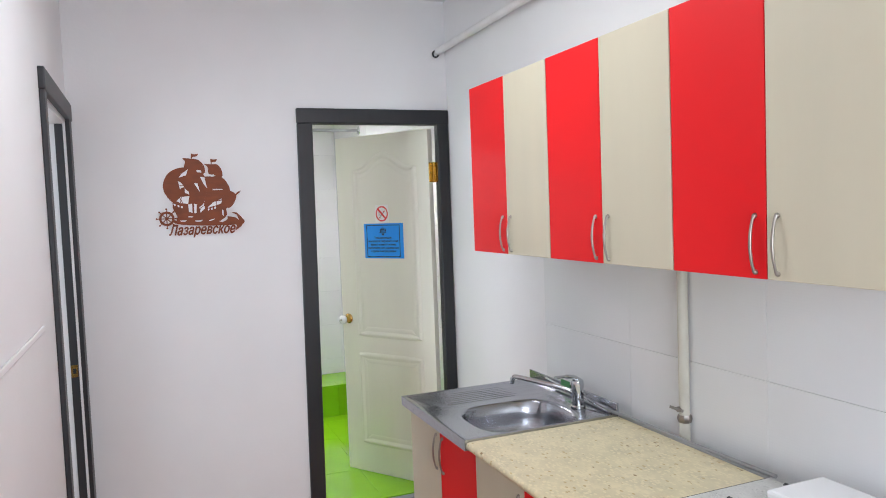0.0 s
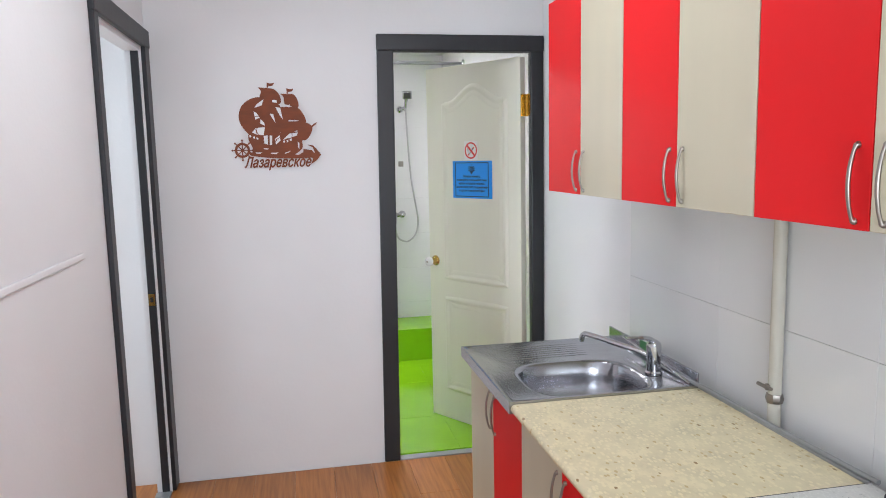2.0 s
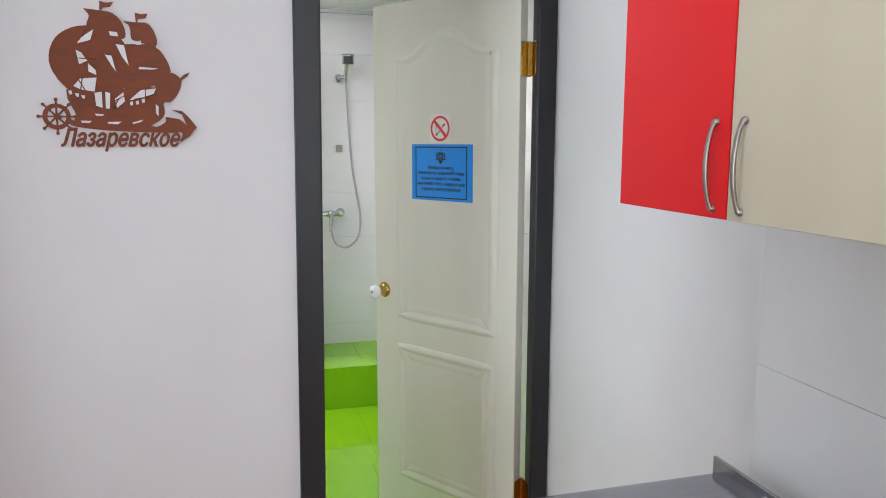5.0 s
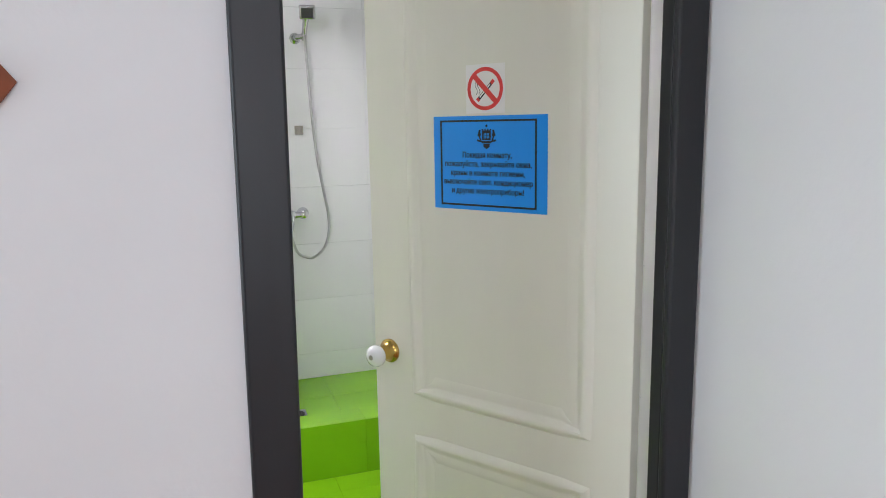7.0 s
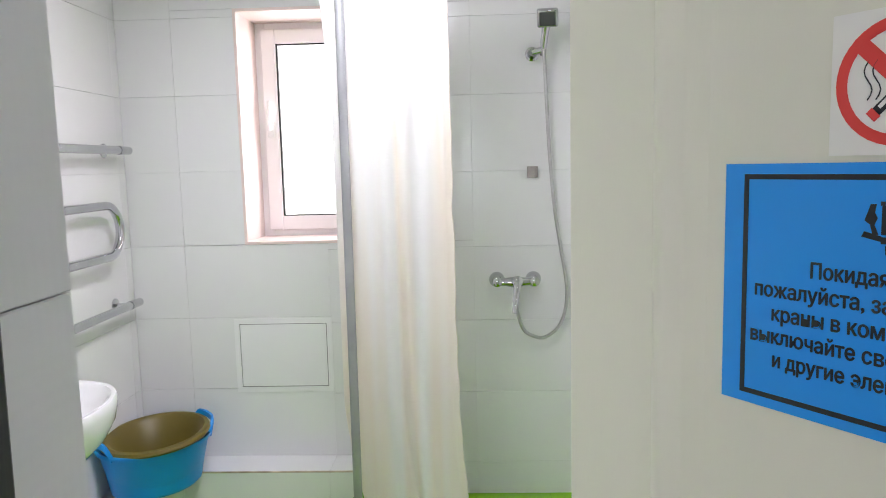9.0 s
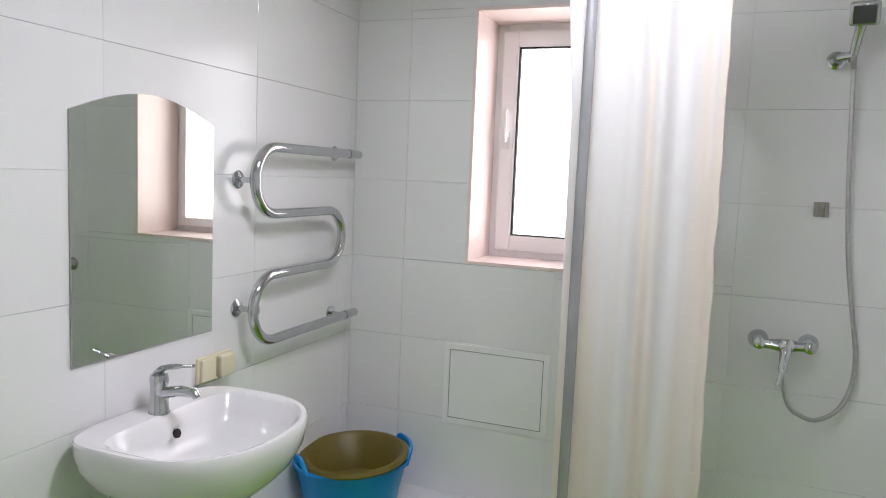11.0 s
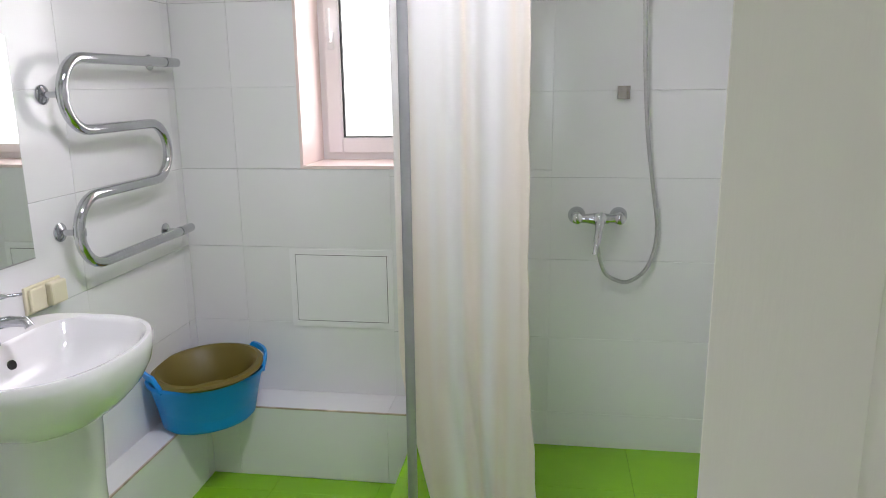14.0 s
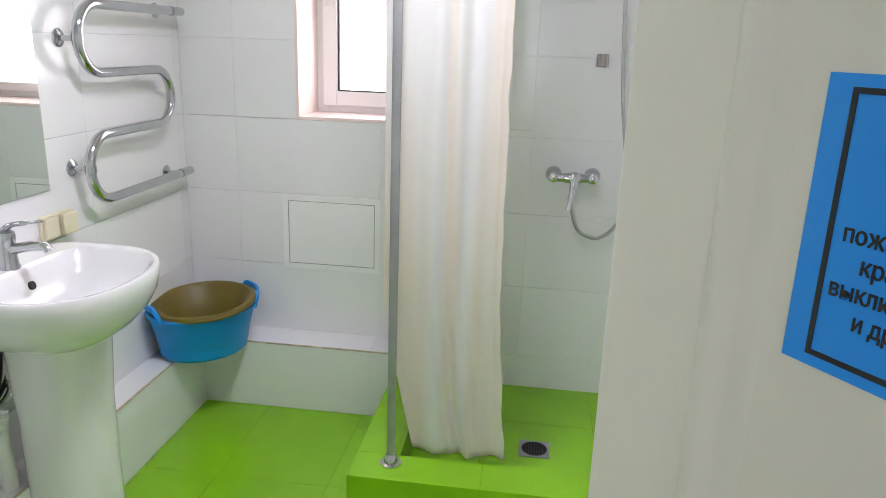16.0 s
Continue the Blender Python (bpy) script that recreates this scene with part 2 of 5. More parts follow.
def box(bm, x0, x1, y0, y1, z0, z1, bevel=0.0, seg=2):
    v = [bm.verts.new((x, y, z)) for x in (x0, x1) for y in (y0, y1) for z in (z0, z1)]
    faces = [bm.faces.new([v[i] for i in q]) for q in ((0, 1, 3, 2), (4, 6, 7, 5), (0, 4, 5, 1), (2, 3, 7, 6), (0, 2, 6, 4), (1, 5, 7, 3))]
    if bevel:
        edges = list({e for f in faces for e in f.edges})
        bmesh.ops.bevel(bm, geom=edges, offset=bevel, segments=seg, affect="EDGES", profile=0.5)
    return bm


def boxes(*rows, bevel=0.0):
    bm = bmesh.new()
    for r in rows:
        box(bm, *r, bevel=bevel)
    return bm


def rings(bm, loops, cap0=True, cap1=True, closed=True):
    """Skin a row of vertex loops of equal count."""
    vs = [[bm.verts.new(p) for p in lp] for lp in loops]
    n = len(loops[0])
    for a, b in zip(vs, vs[1:]):
        for i in range(n if closed else n - 1):
            j = (i + 1) % n
            bm.faces.new((a[i], a[j], b[j], b[i]))
    if cap0:
        bm.faces.new(vs[0][::-1])
    if cap1:
        bm.faces.new(vs[-1])
    return bm


def turned(bm, at, axis, profile, seg=24, cap0=True, cap1=True):
    """A body of revolution: profile rows of (distance along the axis, radius)."""
    q = Vector(axis).to_track_quat("Z", "Y")
    loops = [[Vector(at) + q @ Vector((r * math.cos(a), r * math.sin(a), d)) for a in [2 * math.pi * i / seg for i in range(seg)]] for d, r in profile]
    return rings(bm, loops, cap0, cap1)


def tube(bm, pts, r, seg=10, closed=False, flat=1.0):
    """A round (or flattened) bar along a row of points."""
    pts = [Vector(p) for p in pts]
    n = len(pts)
    loops, side = [], None
    for i, p in enumerate(pts):
        a, b = (pts[i - 1], pts[(i + 1) % n]) if closed else (pts[max(i - 1, 0)], pts[min(i + 1, n - 1)])
        t = (b - a).normalized()
        if side is None:
            side = t.cross(Vector((0, 0, 1)) if abs(t.z) < 0.9 else Vector((0, 1, 0))).normalized()
        side = (side - t * side.dot(t)).normalized()
        up = t.cross(side)
        rr = r[i] if isinstance(r, (list, tuple)) else r
        loops.append([p + rr * (math.cos(u) * side + flat * math.sin(u) * up) for u in [2 * math.pi * k / seg for k in range(seg)]])
    if closed:
        loops.append(loops[0])
    return rings(bm, loops, not closed, not closed)


def arc(c, r, a0, a1, n, f):
    """Points on an arc in the plane that f maps (u, v) into."""
    return [f(c[0] + r * math.cos(radians(a0 + (a1 - a0) * i / n)), c[1] + r * math.sin(radians(a0 + (a1 - a0) * i / n))) for i in range(n + 1)]


def smooth_path(pts, n=6):
    """A curve through the points (Catmull-Rom)."""
    p = [Vector(q) for q in pts]
    p = [p[0] * 2 - p[1]] + p + [p[-1] * 2 - p[-2]]
    out = []
    for i in range(1, len(p) - 2):
        for k in range(n):
            t = k / n
            out.append(0.5 * (2 * p[i] + (p[i + 1] - p[i - 1]) * t + (2 * p[i - 1] - 5 * p[i] + 4 * p[i + 1] - p[i + 2]) * t * t + (3 * p[i] - p[i - 1] - 3 * p[i + 1] + p[i + 2]) * t ** 3))
    return out + [p[-2]]


def slab(bm, outline, depth, place):
    """A flat piece: a 2D outline given thickness; place maps (u, v, w) to the plan."""
    front = [bm.verts.new(place(u, v, depth)) for u, v in outline]
    back = [bm.verts.new(place(u, v, 0)) for u, v in outline]
    n = len(outline)
    bm.faces.new(front)
    bm.faces.new(back[::-1])
    for i in range(n):
        j = (i + 1) % n
        bm.faces.new((front[i], back[i], back[j], front[j]))
    return bm


def lettering(body, size, place, depth=0.0004, bold=0.0, shear=0.0, align="CENTER", spacing=1.0, squeeze=1.0):
    """A bmesh of a line of text in the built-in font."""
    cu = bpy.data.curves.new("letters", "FONT")
    cu.body, cu.size, cu.extrude, cu.offset, cu.shear, cu.align_x, cu.resolution_u = body, size, depth / 2, bold, shear, align, 3
    cu.space_character = spacing
    ob = new("letters", cu)
    bpy.context.view_layer.update()
    me = bpy.data.meshes.new_from_object(ob.evaluated_get(bpy.context.evaluated_depsgraph_get()))
    bm = bmesh.new()
    bm.from_mesh(me)
    for v in bm.verts:
        v.co = place(v.co.x * squeeze, v.co.y, v.co.z + depth / 2)
    bpy.data.objects.remove(ob)
    bpy.data.meshes.remove(me)
    return bm


# ---- large structure: kitchen ----
structure("floor_kitchen", boxes((KL - 0.15, KR + 0.15, KB - 0.1, KD + 0.03, -0.12, -0.012)), GROUT, "brown wood-look laminate kitchen floor", "floor")
structure("ceiling_kitchen", boxes((KL - 2.2, KR + 0.2, KB - 0.2, BF - 0.02, KC, KC + 0.12)), CEILING, "plain white kitchen ceiling", "ceiling")
structure("wall_kitchen_right", boxes((KR, KR + 0.15, KB - 0.1, KD, -0.12, KC)), PLASTER, "white painted kitchen wall behind the units", "wall")
structure("wall_kitchen_back", boxes((KL - 2.2, KR, KB - 0.12, KB, -0.12, KC)), PLASTER, "plain white painted wall", "wall")
# left wall with a doorway to the next room
L0, L1, LH = 3.352, 4.105, 2.05
structure("wall_kitchen_left", boxes((KL - 0.068, KL, KB, L0, -0.12, KC), (KL - 0.068, KL, L0, L1, LH, KC), (KL - 0.068, KL, L1, KD, -0.12, KC)), PLASTER, "white painted wall with a doorway to a bright room", "wall")
# wall with the bathroom doorway: thin at the frame, tiled reveal behind
structure("wall_bathroom_door", boxes((KL - 2.2, DL - 0.07, KD, BF, -0.12, KC), (DL - 0.07, KR + 0.005, KD, BF, DH + 0.05, KC), (KR + 0.005, KR + 0.2, KD, BF, -0.12, KC)), PLASTER, "white painted wall around the bathroom doorway", "wall")
structure("floor_next_room", boxes((KL - 2.2, KL - 0.068, KB, KD, -0.12, 0.0)), PLANK, "brown wood-look floor of the next room", "floor")
structure("wall_next_room", boxes((KL - 2.35, KL - 2.2, KB - 0.12, BF, -0.12, KC)), PLASTER, "white painted wall of the next room", "wall")

# ---- large structure: bathroom ----
WX0, WX1, WZ0, WZ1, WD = 0.78, 1.435, 1.21, 2.165, 0.26      # bathroom window reveal
structure("floor_bathroom", boxes((BL - 0.15, BR + 0.15, KD + 0.03, BB + 0.4, -0.12, -0.008)), GREEN_GROUT, "lime green tiled bathroom floor", "floor")
structure("ceiling_bathroom", boxes((BL - 0.15, BR + 0.15, BF, BB + 0.4, BC, BC + 0.1)), CEILING, "plain white bathroom ceiling", "ceiling")
structure("wall_bathroom_left", boxes((BL - 0.14, BL - 0.007, BF, BB + 0.4, -0.12, BC)), GROUT, "white ceramic tiled bathroom wall", "wall")
structure("wall_bathroom_right", boxes((BR + 0.007, BR + 0.14, BF, BB + 0.4, -0.12, BC)), GROUT, "white ceramic tiled bathroom wall", "wall")
structure("wall_bathroom_back", boxes((BL - 0.007, WX0, BB + 0.007, BB + 0.4, -0.12, BC), (WX1, BR + 0.007, BB + 0.007, BB + 0.4, -0.12, BC),
          (WX0, WX1, BB + 0.007, BB + 0.4, -0.12, WZ0), (WX0, WX1, BB + 0.007, BB + 0.4, WZ1, BC)), GROUT, "white tiled bathroom wall with a deep window", "wall")
# pale lining of the window reveal
rv = 0.012
structure("window_reveal", boxes((WX0, WX0 + rv, BB - 0.001, BB + WD, WZ0 + rv, WZ1 - rv), (WX1 - rv, WX1, BB - 0.001, BB + WD, WZ0 + rv, WZ1 - rv),
          (WX0, WX1, BB - 0.001, BB + WD, WZ1 - rv, WZ1), (WX0, WX1, BB - 0.004, BB + WD, WZ0, WZ0 + rv)), PINK_TILE, "pale pinkish tiled window reveal and sill", "window reveal")


# ---- doorway trims ----
def moulding(bm, x0, x1, z0, z1, y0, y1, upright):
    """A rounded flat trim lying on a wall that faces -y."""
    box(bm, x0, x1, y0, y1, z0, z1, bevel=0.006, seg=3)


def out_of_plumb(bm):
    """The left side of the bathroom doorway leans outwards towards the floor."""
    for v in bm.verts:
        v.co.x -= 0.011 * (DH + 0.08 - v.co.z)
    return bm


frame_1 = thing("door_frame", (1.92, KD, 0), "charcoal wooden door frame around the bathroom doorway", "door frame")
TW = 0.078
bm = bmesh.new()
moulding(bm, DL - TW, DL + 0.002, 0, DH + 0.005, KD - 0.018, KD + 0.001, True)
part("left_casing", out_of_plumb(bm), CHARCOAL, frame_1)
bm = bmesh.new()
moulding(bm, DR - 0.002, DR + 0.064, 0, DH + 0.005, KD - 0.018, KD + 0.001, True)
part("right_casing", bm, CHARCOAL, frame_1)
bm = bmesh.new()
moulding(bm, DL - TW - 0.002, DR + 0.066, DH + 0.002, DH + 0.08, KD - 0.02, KD + 0.001, False)
part("head_casing", bm, CHARCOAL, frame_1)
part("left_jamb", out_of_plumb(boxes((DL - 0.035, DL, KD + 0.001, KD + 0.036, 0, DH), bevel=0.002)), CHARCOAL, frame_1)
part("right_jamb", boxes((DR, DR + 0.035, KD + 0.001, KD + 0.036, 0, DH), bevel=0.002), CHARCOAL, frame_1)
part("head_jamb", boxes((DL - 0.035, DR + 0.035, KD + 0.001, KD + 0.036, DH, DH + 0.035), bevel=0.002), CHARCOAL, frame_1)
part("threshold", boxes((DL - 0.022, DR, KD - 0.012, KD + 0.04, -0.01, 0.006), bevel=0.002), GALVANISED, frame_1, "narrow grey metal threshold strip")

for zz in (1.795, 0.28):
    part("hinge_leaf", boxes((DR - 0.0025, DR + 0.001, KD + 0.003, KD + 0.034, zz - 0.055, zz + 0.055), bevel=0.0008), BRASS, frame_1, "brass hinge leaf")

frame_2 = thing("door_frame", (KL, 3.77, 0), "charcoal wooden door frame around an open doorway", "door frame")
part("left_casing", boxes((KL - 0.001, KL + 0.018, L0 - 0.058, L0 + 0.002, 0, LH + 0.004), bevel=0.005), CHARCOAL, frame_2)
part("right_casing", boxes((KL - 0.001, KL + 0.018, L1 - 0.002, KD - 0.004, 0, LH + 0.004), bevel=0.005), CHARCOAL, frame_2)
part("head_casing", boxes((KL - 0.001, KL + 0.022, L0 - 0.061, KD - 0.003, LH + 0.001, LH + 0.08), bevel=0.005), CHARCOAL, frame_2)
part("right_jamb", boxes((KL - 0.042, KL - 0.01, L1 - 0.02, L1 - 0.001, 0, LH), bevel=0.002), CHARCOAL, frame_2)
part("jamb_seal", boxes((KL - 0.012, KL - 0.002, L1 - 0.006, L1 - 0.001, 0, LH)), WHITE_PLASTIC, frame_2, "thin white sealing strip")
part("left_jamb", boxes((KL - 0.068, KL - 0.002, L0 + 0.001, L0 + 0.02, 0, LH), bevel=0.002), CHARCOAL, frame_2)
part("head_jamb", boxes((KL - 0.068, KL - 0.002, L0 + 0.02, L1 - 0.02, LH - 0.02, LH - 0.001), bevel=0.002), WHITE_PLASTIC, frame_2)
part("strike_plate", boxes((KL - 0.04, KL - 0.013, L1 - 0.023, L1 - 0.02, 0.9, 0.955), bevel=0.001), BRASS, frame_2, "brass strike plate")
# black block painted as the shade of a latch hole; nothing is cut
part("latch_hole", boxes((KL - 0.032, KL - 0.02, L1 - 0.0245, L1 - 0.022, 0.917, 0.94)), DARK, frame_2)
part("threshold", boxes((KL - 0.068, KL, L0 + 0.02, L1 - 0.02, -0.01, 0.008)), GALVANISED, frame_2)

# ---- bathroom door ----
door = thing("door", (2.21, 4.243, 0), "off-white moulded panel door standing ajar with notices", "door", rz=123.9)
LW, LT = 0.67, 2.035
part("leaf", boxes((-0.014, LW, -0.04, 0, 0.012, LT), bevel=0.0025), DOOR_WHITE, door)


def bead(pts, name):
    """A soft bevelled moulding with a shallow step, run round a panel."""
    bm = bmesh.new()
    n = len(pts)
    area = sum(pts[k][0] * pts[(k + 1) % n][1] - pts[(k + 1) % n][0] * pts[k][1] for k in range(n))
    turn = 1 if area > 0 else -1
    loops = []
    for k in range(n):
        (xa, za), (xb, zb) = pts[k - 1], pts[(k + 1) % n]
        length = math.hypot(xb - xa, zb - za)
        nx, nz = -(zb - za) / length * turn, (xb - xa) / length * turn
        x, z = pts[k]
        loops.append([(x + nx * o, y, z + nz * o) for o, y in ((-0.016, -0.0005), (-0.009, 0.006), (0.0, 0.0105), (0.008, 0.0095), (0.018, 0.0012), (0.024, 0.0006), (0.034, 0.0032), (0.05, -0.0005))])
    verts = [[bm.verts.new(p) for p in loop] for loop in loops]
    for k in range(n):
        a, b = verts[k], verts[(k + 1) % n]
        for m in range(len(a) - 1):
            bm.faces.new((a[m], a[m + 1], b[m + 1], b[m]))
    bmesh.ops.recalc_face_normals(bm, faces=bm.faces)
    return part(name, bm, DOOR_WHITE, door, smooth=True)


x0, x1 = 0.085, 0.535
top = [(x1 + (x0 - x1) * i / 24, 1.83 + 0.085 * (0.5 - 0.5 * math.cos(2 * math.pi * min(1, max(0, (i / 24 - 0.08) / 0.84)))) ) for i in range(25)]
side = [(x0, 1.83 - 0.975 * i / 12) for i in range(1, 12)] + [(x0 + (x1 - x0) * i / 8, 0.855) for i in range(9)] + [(x1, 0.855 + 0.975 * i / 12) for i in range(1, 12)]
bead(top + side, "upper_panel_moulding")
low = [(x0 + (x1 - x0) * i / 8, 0.73) for i in range(9)] + [(x1, 0.73 - 0.53 * i / 8) for i in range(1, 8)] + [(x1 + (x0 - x1) * i / 8, 0.2) for i in range(9)] + [(x0, 0.2 + 0.53 * i / 8) for i in range(1, 8)]
bead(low, "lower_panel_moulding")
bm = bmesh.new()
turned(bm, (LW - 0.05, 0, 0.945), (0, 1, 0), [(0, 0.03), (0.004, 0.03), (0.007, 0.026), (0.012, 0.021), (0.022, 0.019), (0.03, 0.015), (0.036, 0.014)], 28)
rose = part("rosette", bm, BRASS, door, "round brass door rosette", True)
bm = bmesh.new()
turned(bm, (LW - 0.05, 0.034, 0.945), (0, 1, 0), [(0, 0.011), (0.004, 0.018), (0.012, 0.0255), (0.021, 0.027), (0.03, 0.024), (0.036, 0.015), (0.038, 0.006)], 28)
knob = part("knob", bm, PORCELAIN, door, "white porcelain knob", True)
bm = bmesh.new()
turned(bm, (LW - 0.05, 0.071, 0.945), (0, 1, 0), [(0, 0.007), (0.002, 0.006), (0.0025, 0.003)], 16)
part("keyhole_boss", bm, NICKEL, knob, "small dark metal lock button", True)
bm = bmesh.new()
turned(bm, (LW - 0.05, -0.04, 0.945), (0, -1, 0), [(0, 0.03), (0.007, 0.026), (0.03, 0.014), (0.04, 0.022), (0.06, 0.025), (0.068, 0.01)], 24)
part("inner_knob", bm, PORCELAIN, door, smooth=True)
for zz in (1.795, 0.28):
    bm = boxes((-0.017, -0.014, -0.038, -0.004, zz - 0.055, zz + 0.055))
    box(bm, -0.05, -0.016, -0.041, -0.038, zz - 0.055, zz + 0.055)
    turned(bm, (-0.02, -0.043, zz - 0.056), (0, 0, 1), [(0, 0.0065), (0.112, 0.0065)], 12)
    hinge = part("hinge", bm, BRASS, door, "brass butt hinge")
    for k in (-0.036, 0, 0.036):
        bm = bmesh.new()
        turned(bm, (-0.017, -0.015, zz + k), (-1, 0, 0), [(0, 0.0035), (0.001, 0.003)], 8)
        part("screw", bm, DARK, hinge)


def on_door(cx, cz):
    """Maps a notice's (u to the reader's right, v up, w off the paper) onto the leaf."""
    return lambda u, v, w: Vector((cx - u, 0.0006 + w, cz + v))


notice = thing("notice", (2.21, 4.243, 0), "blue laminated printed notice taped on the door", "sign", rz=123.9)
NC = on_door(0.323, 1.416)


def ring_frame(bm, w, h, t, place, depth):
    for a, b, c, d in ((-w, w, h - t, h), (-w, w, -h, -h + t), (-w, -w + t, -h + t, h - t), (w - t, w, -h + t, h - t)):
        slab(bm, [(a, c), (b, c), (b, d), (a, d)], depth, place)
    return bm


bm = bmesh.new()
slab(bm, [(-0.1445, -0.102), (0.1445, -0.102), (0.1445, 0.102), (-0.1445, 0.102)], 0.0012, NC)
part("paper", bm, BLUE_PAPER, notice)
up = lambda u, v, w: NC(u - 0.003, v, w + 0.0012)
part("border", ring_frame(bmesh.new(), 0.123, 0.0935, 0.0042, up, 0.0006), BLACK_INK, notice, "black printed border")
for i, row in enumerate(("Покидая комнату,", "пожалуйста, закрывайте окна,", "краны в комнате гигиены,", "выключайте свет, кондиционер", "и другие электроприборы!")):
    wide = (0.126, 0.222, 0.19, 0.228, 0.186)[i]
    zz = 0.0125 - 0.0195 * i
    bm = bmesh.new()
    for du, dv, dw in ((-0.0004, 0, 0), (0.0004, 0, 0.00008), (0, 0.00028, 0.00016), (0, -0.00028, 0.00024)):
        one = lettering(row, 0.0172, lambda u, v, w: Vector((u + du, v + dv, w + dw)), 0.0005)
        me = bpy.data.meshes.new("letters")
        one.to_mesh(me)
        bm.from_mesh(me)
        bpy.data.meshes.remove(me)
    xs = [v.co.x for v in bm.verts]
    k = wide / (max(xs) - min(xs))
    for v in bm.verts:
        v.co = up(v.co.x * k, v.co.y + zz, v.co.z)
    part("text_line", bm, BLACK_INK, notice)
# crest of plain shapes: a tower between two supporters over a shield and ribbon
bm = bmesh.new()
CR = lambda u, v, w: up(u, v + 0.058, w)
for a, b, c, d in ((-0.011, 0.011, -0.008, -0.004), (-0.011, -0.007, -0.004, 0.013), (0.007, 0.011, -0.004, 0.013), (-0.007, 0.007, 0.007, 0.013), (-0.012, -0.009, 0.013, 0.016), (-0.005, -0.002, 0.013, 0.016), (0.002, 0.005, 0.013, 0.016), (0.009, 0.012, 0.013, 0.016), (-0.0045, -0.0035, -0.004, 0.007), (-0.0005, 0.0005, -0.004, 0.007), (0.0035, 0.0045, -0.004, 0.007), (-0.007, 0.007, 0.001, 0.002)):
    slab(bm, [(a, c), (b, c), (b, d), (a, d)], 0.0005, CR)
for sgn in (-1, 1):
    slab(bm, [(sgn * u, v) for u, v in ((0.013, -0.008), (0.017, -0.008), (0.019, -0.001), (0.023, 0.002), (0.021, 0.008), (0.019, 0.014), (0.015, 0.014), (0.016, 0.008), (0.014, 0.004), (0.016, -0.001))][::sgn], 0.0005, CR)
    slab(bm, [(sgn * u, v) for u, v in ((0.011, -0.013), (0.025, -0.01), (0.023, -0.006), (0.011, -0.009))][::sgn], 0.0005, CR)
slab(bm, [(-0.011, -0.0145), (0.011, -0.0145), (0.011, -0.0095), (-0.011, -0.0095)], 0.0005, CR)
slab(bm, [(-0.008, -0.0155), (-0.0075, -0.022), (0, -0.027), (0.0075, -0.022), (0.008, -0.0155)], 0.0005, CR)
slab(bm, [(0, 0.019), (0.003, 0.022), (0, 0.026), (-0.003, 0.022)], 0.0005, CR)
part("crest", bm, BLACK_INK, notice, "small black heraldic crest")

sticker = thing("no_smoking_sticker", (2.21, 4.243, 0), "white sticker with a red no-smoking sign on the door", "sign", rz=123.9)
SC = on_door(0.329, 1.574)
bm = bmesh.new()
slab(bm, [(-0.049, -0.051), (0.049, -0.051), (0.049, 0.051), (-0.049, 0.051)], 0.001, SC)
part("paper", bm, WHITE_PAPER, sticker)
su = lambda u, v, w: SC(u, v, w + 0.001)
bm = bmesh.new()
N = 40
loops = [[su(r * math.cos(2 * math.pi * i / N), r * math.sin(2 * math.pi * i / N), w) for r, w in ((0.037, 0), (0.037, 0.0006), (0.045, 0.0006), (0.045, 0))] for i in range(N)]
rings(bm, loops + [loops[0]], False, False)
slab(bm, [(-0.03, 0.022), (-0.022, 0.03), (0.03, -0.022), (0.022, -0.03)], 0.0008, su)
part("red_ring_and_bar", bm, RED_INK, sticker)
bm = bmesh.new()
slab(bm, [(-0.022, -0.022), (-0.017, -0.027), (0.024, 0.014), (0.019, 0.019)], 0.0004, su)
cig = part("cigarette", bm, BLACK_INK, sticker)
bm = bmesh.new()
slab(bm, [(-0.0145, -0.0165), (-0.0125, -0.0185), (0.0135, 0.0075), (0.0115, 0.0095)], 0.0007, su)
part("cigarette_paper", bm, WHITE_PAPER, cig)
bm = bmesh.new()
slab(bm, [(0.0125, 0.0125), (0.0175, 0.0075), (0.0245, 0.0145), (0.0195, 0.0195)], 0.0007, su)
part("cigarette_end", bm, RED_INK, cig)
bm = bmesh.new()
slab(bm, [(-0.0225, -0.0215), (-0.0165, -0.0275), (-0.0125, -0.0235), (-0.0185, -0.0175)], 0.0007, su)
part("cigarette_end", bm, RED_INK, cig)
bm = bmesh.new()
for k in (0, 0.006):
    tube(bm, [su(-0.022 + k + 0.003 * math.sin(i * 0.8), -0.012 + 0.0035 * i, 0.0004) for i in range(9)], 0.0005, 5)
part("smoke", bm, BLACK_INK, cig)

# ---- ship on the wall ----
ship = thing("wall_decoration", (1.0, KD, 1.7), "red-brown cut plywood sailing ship with lettering on the wall", "wall decoration")


def sw(cx, cy):
    return (0.795 + (cx - 52) * 0.000612, 1.905 - (cy - 55) * 0.000632)


def on_wall(lift):
    return lambda u, v, w: Vector((u, KD - 0.0005 - lift - w, v))


def cutout(name, outlines, lift=0.0, curved=True):
    bm = bmesh.new()
    for k, o in enumerate(outlines):
        p = [sw(*q) for q in o]
        if curved:
            q = smooth_path([(u, v, 0) for u, v in p + [p[0]]], 3)[:-1]
            p = [(v.x, v.y) for v in q]
        slab(bm, p, 0.004, on_wall(lift + 0.0002 * k))
    return part(name, bm, RUST_BROWN, ship)


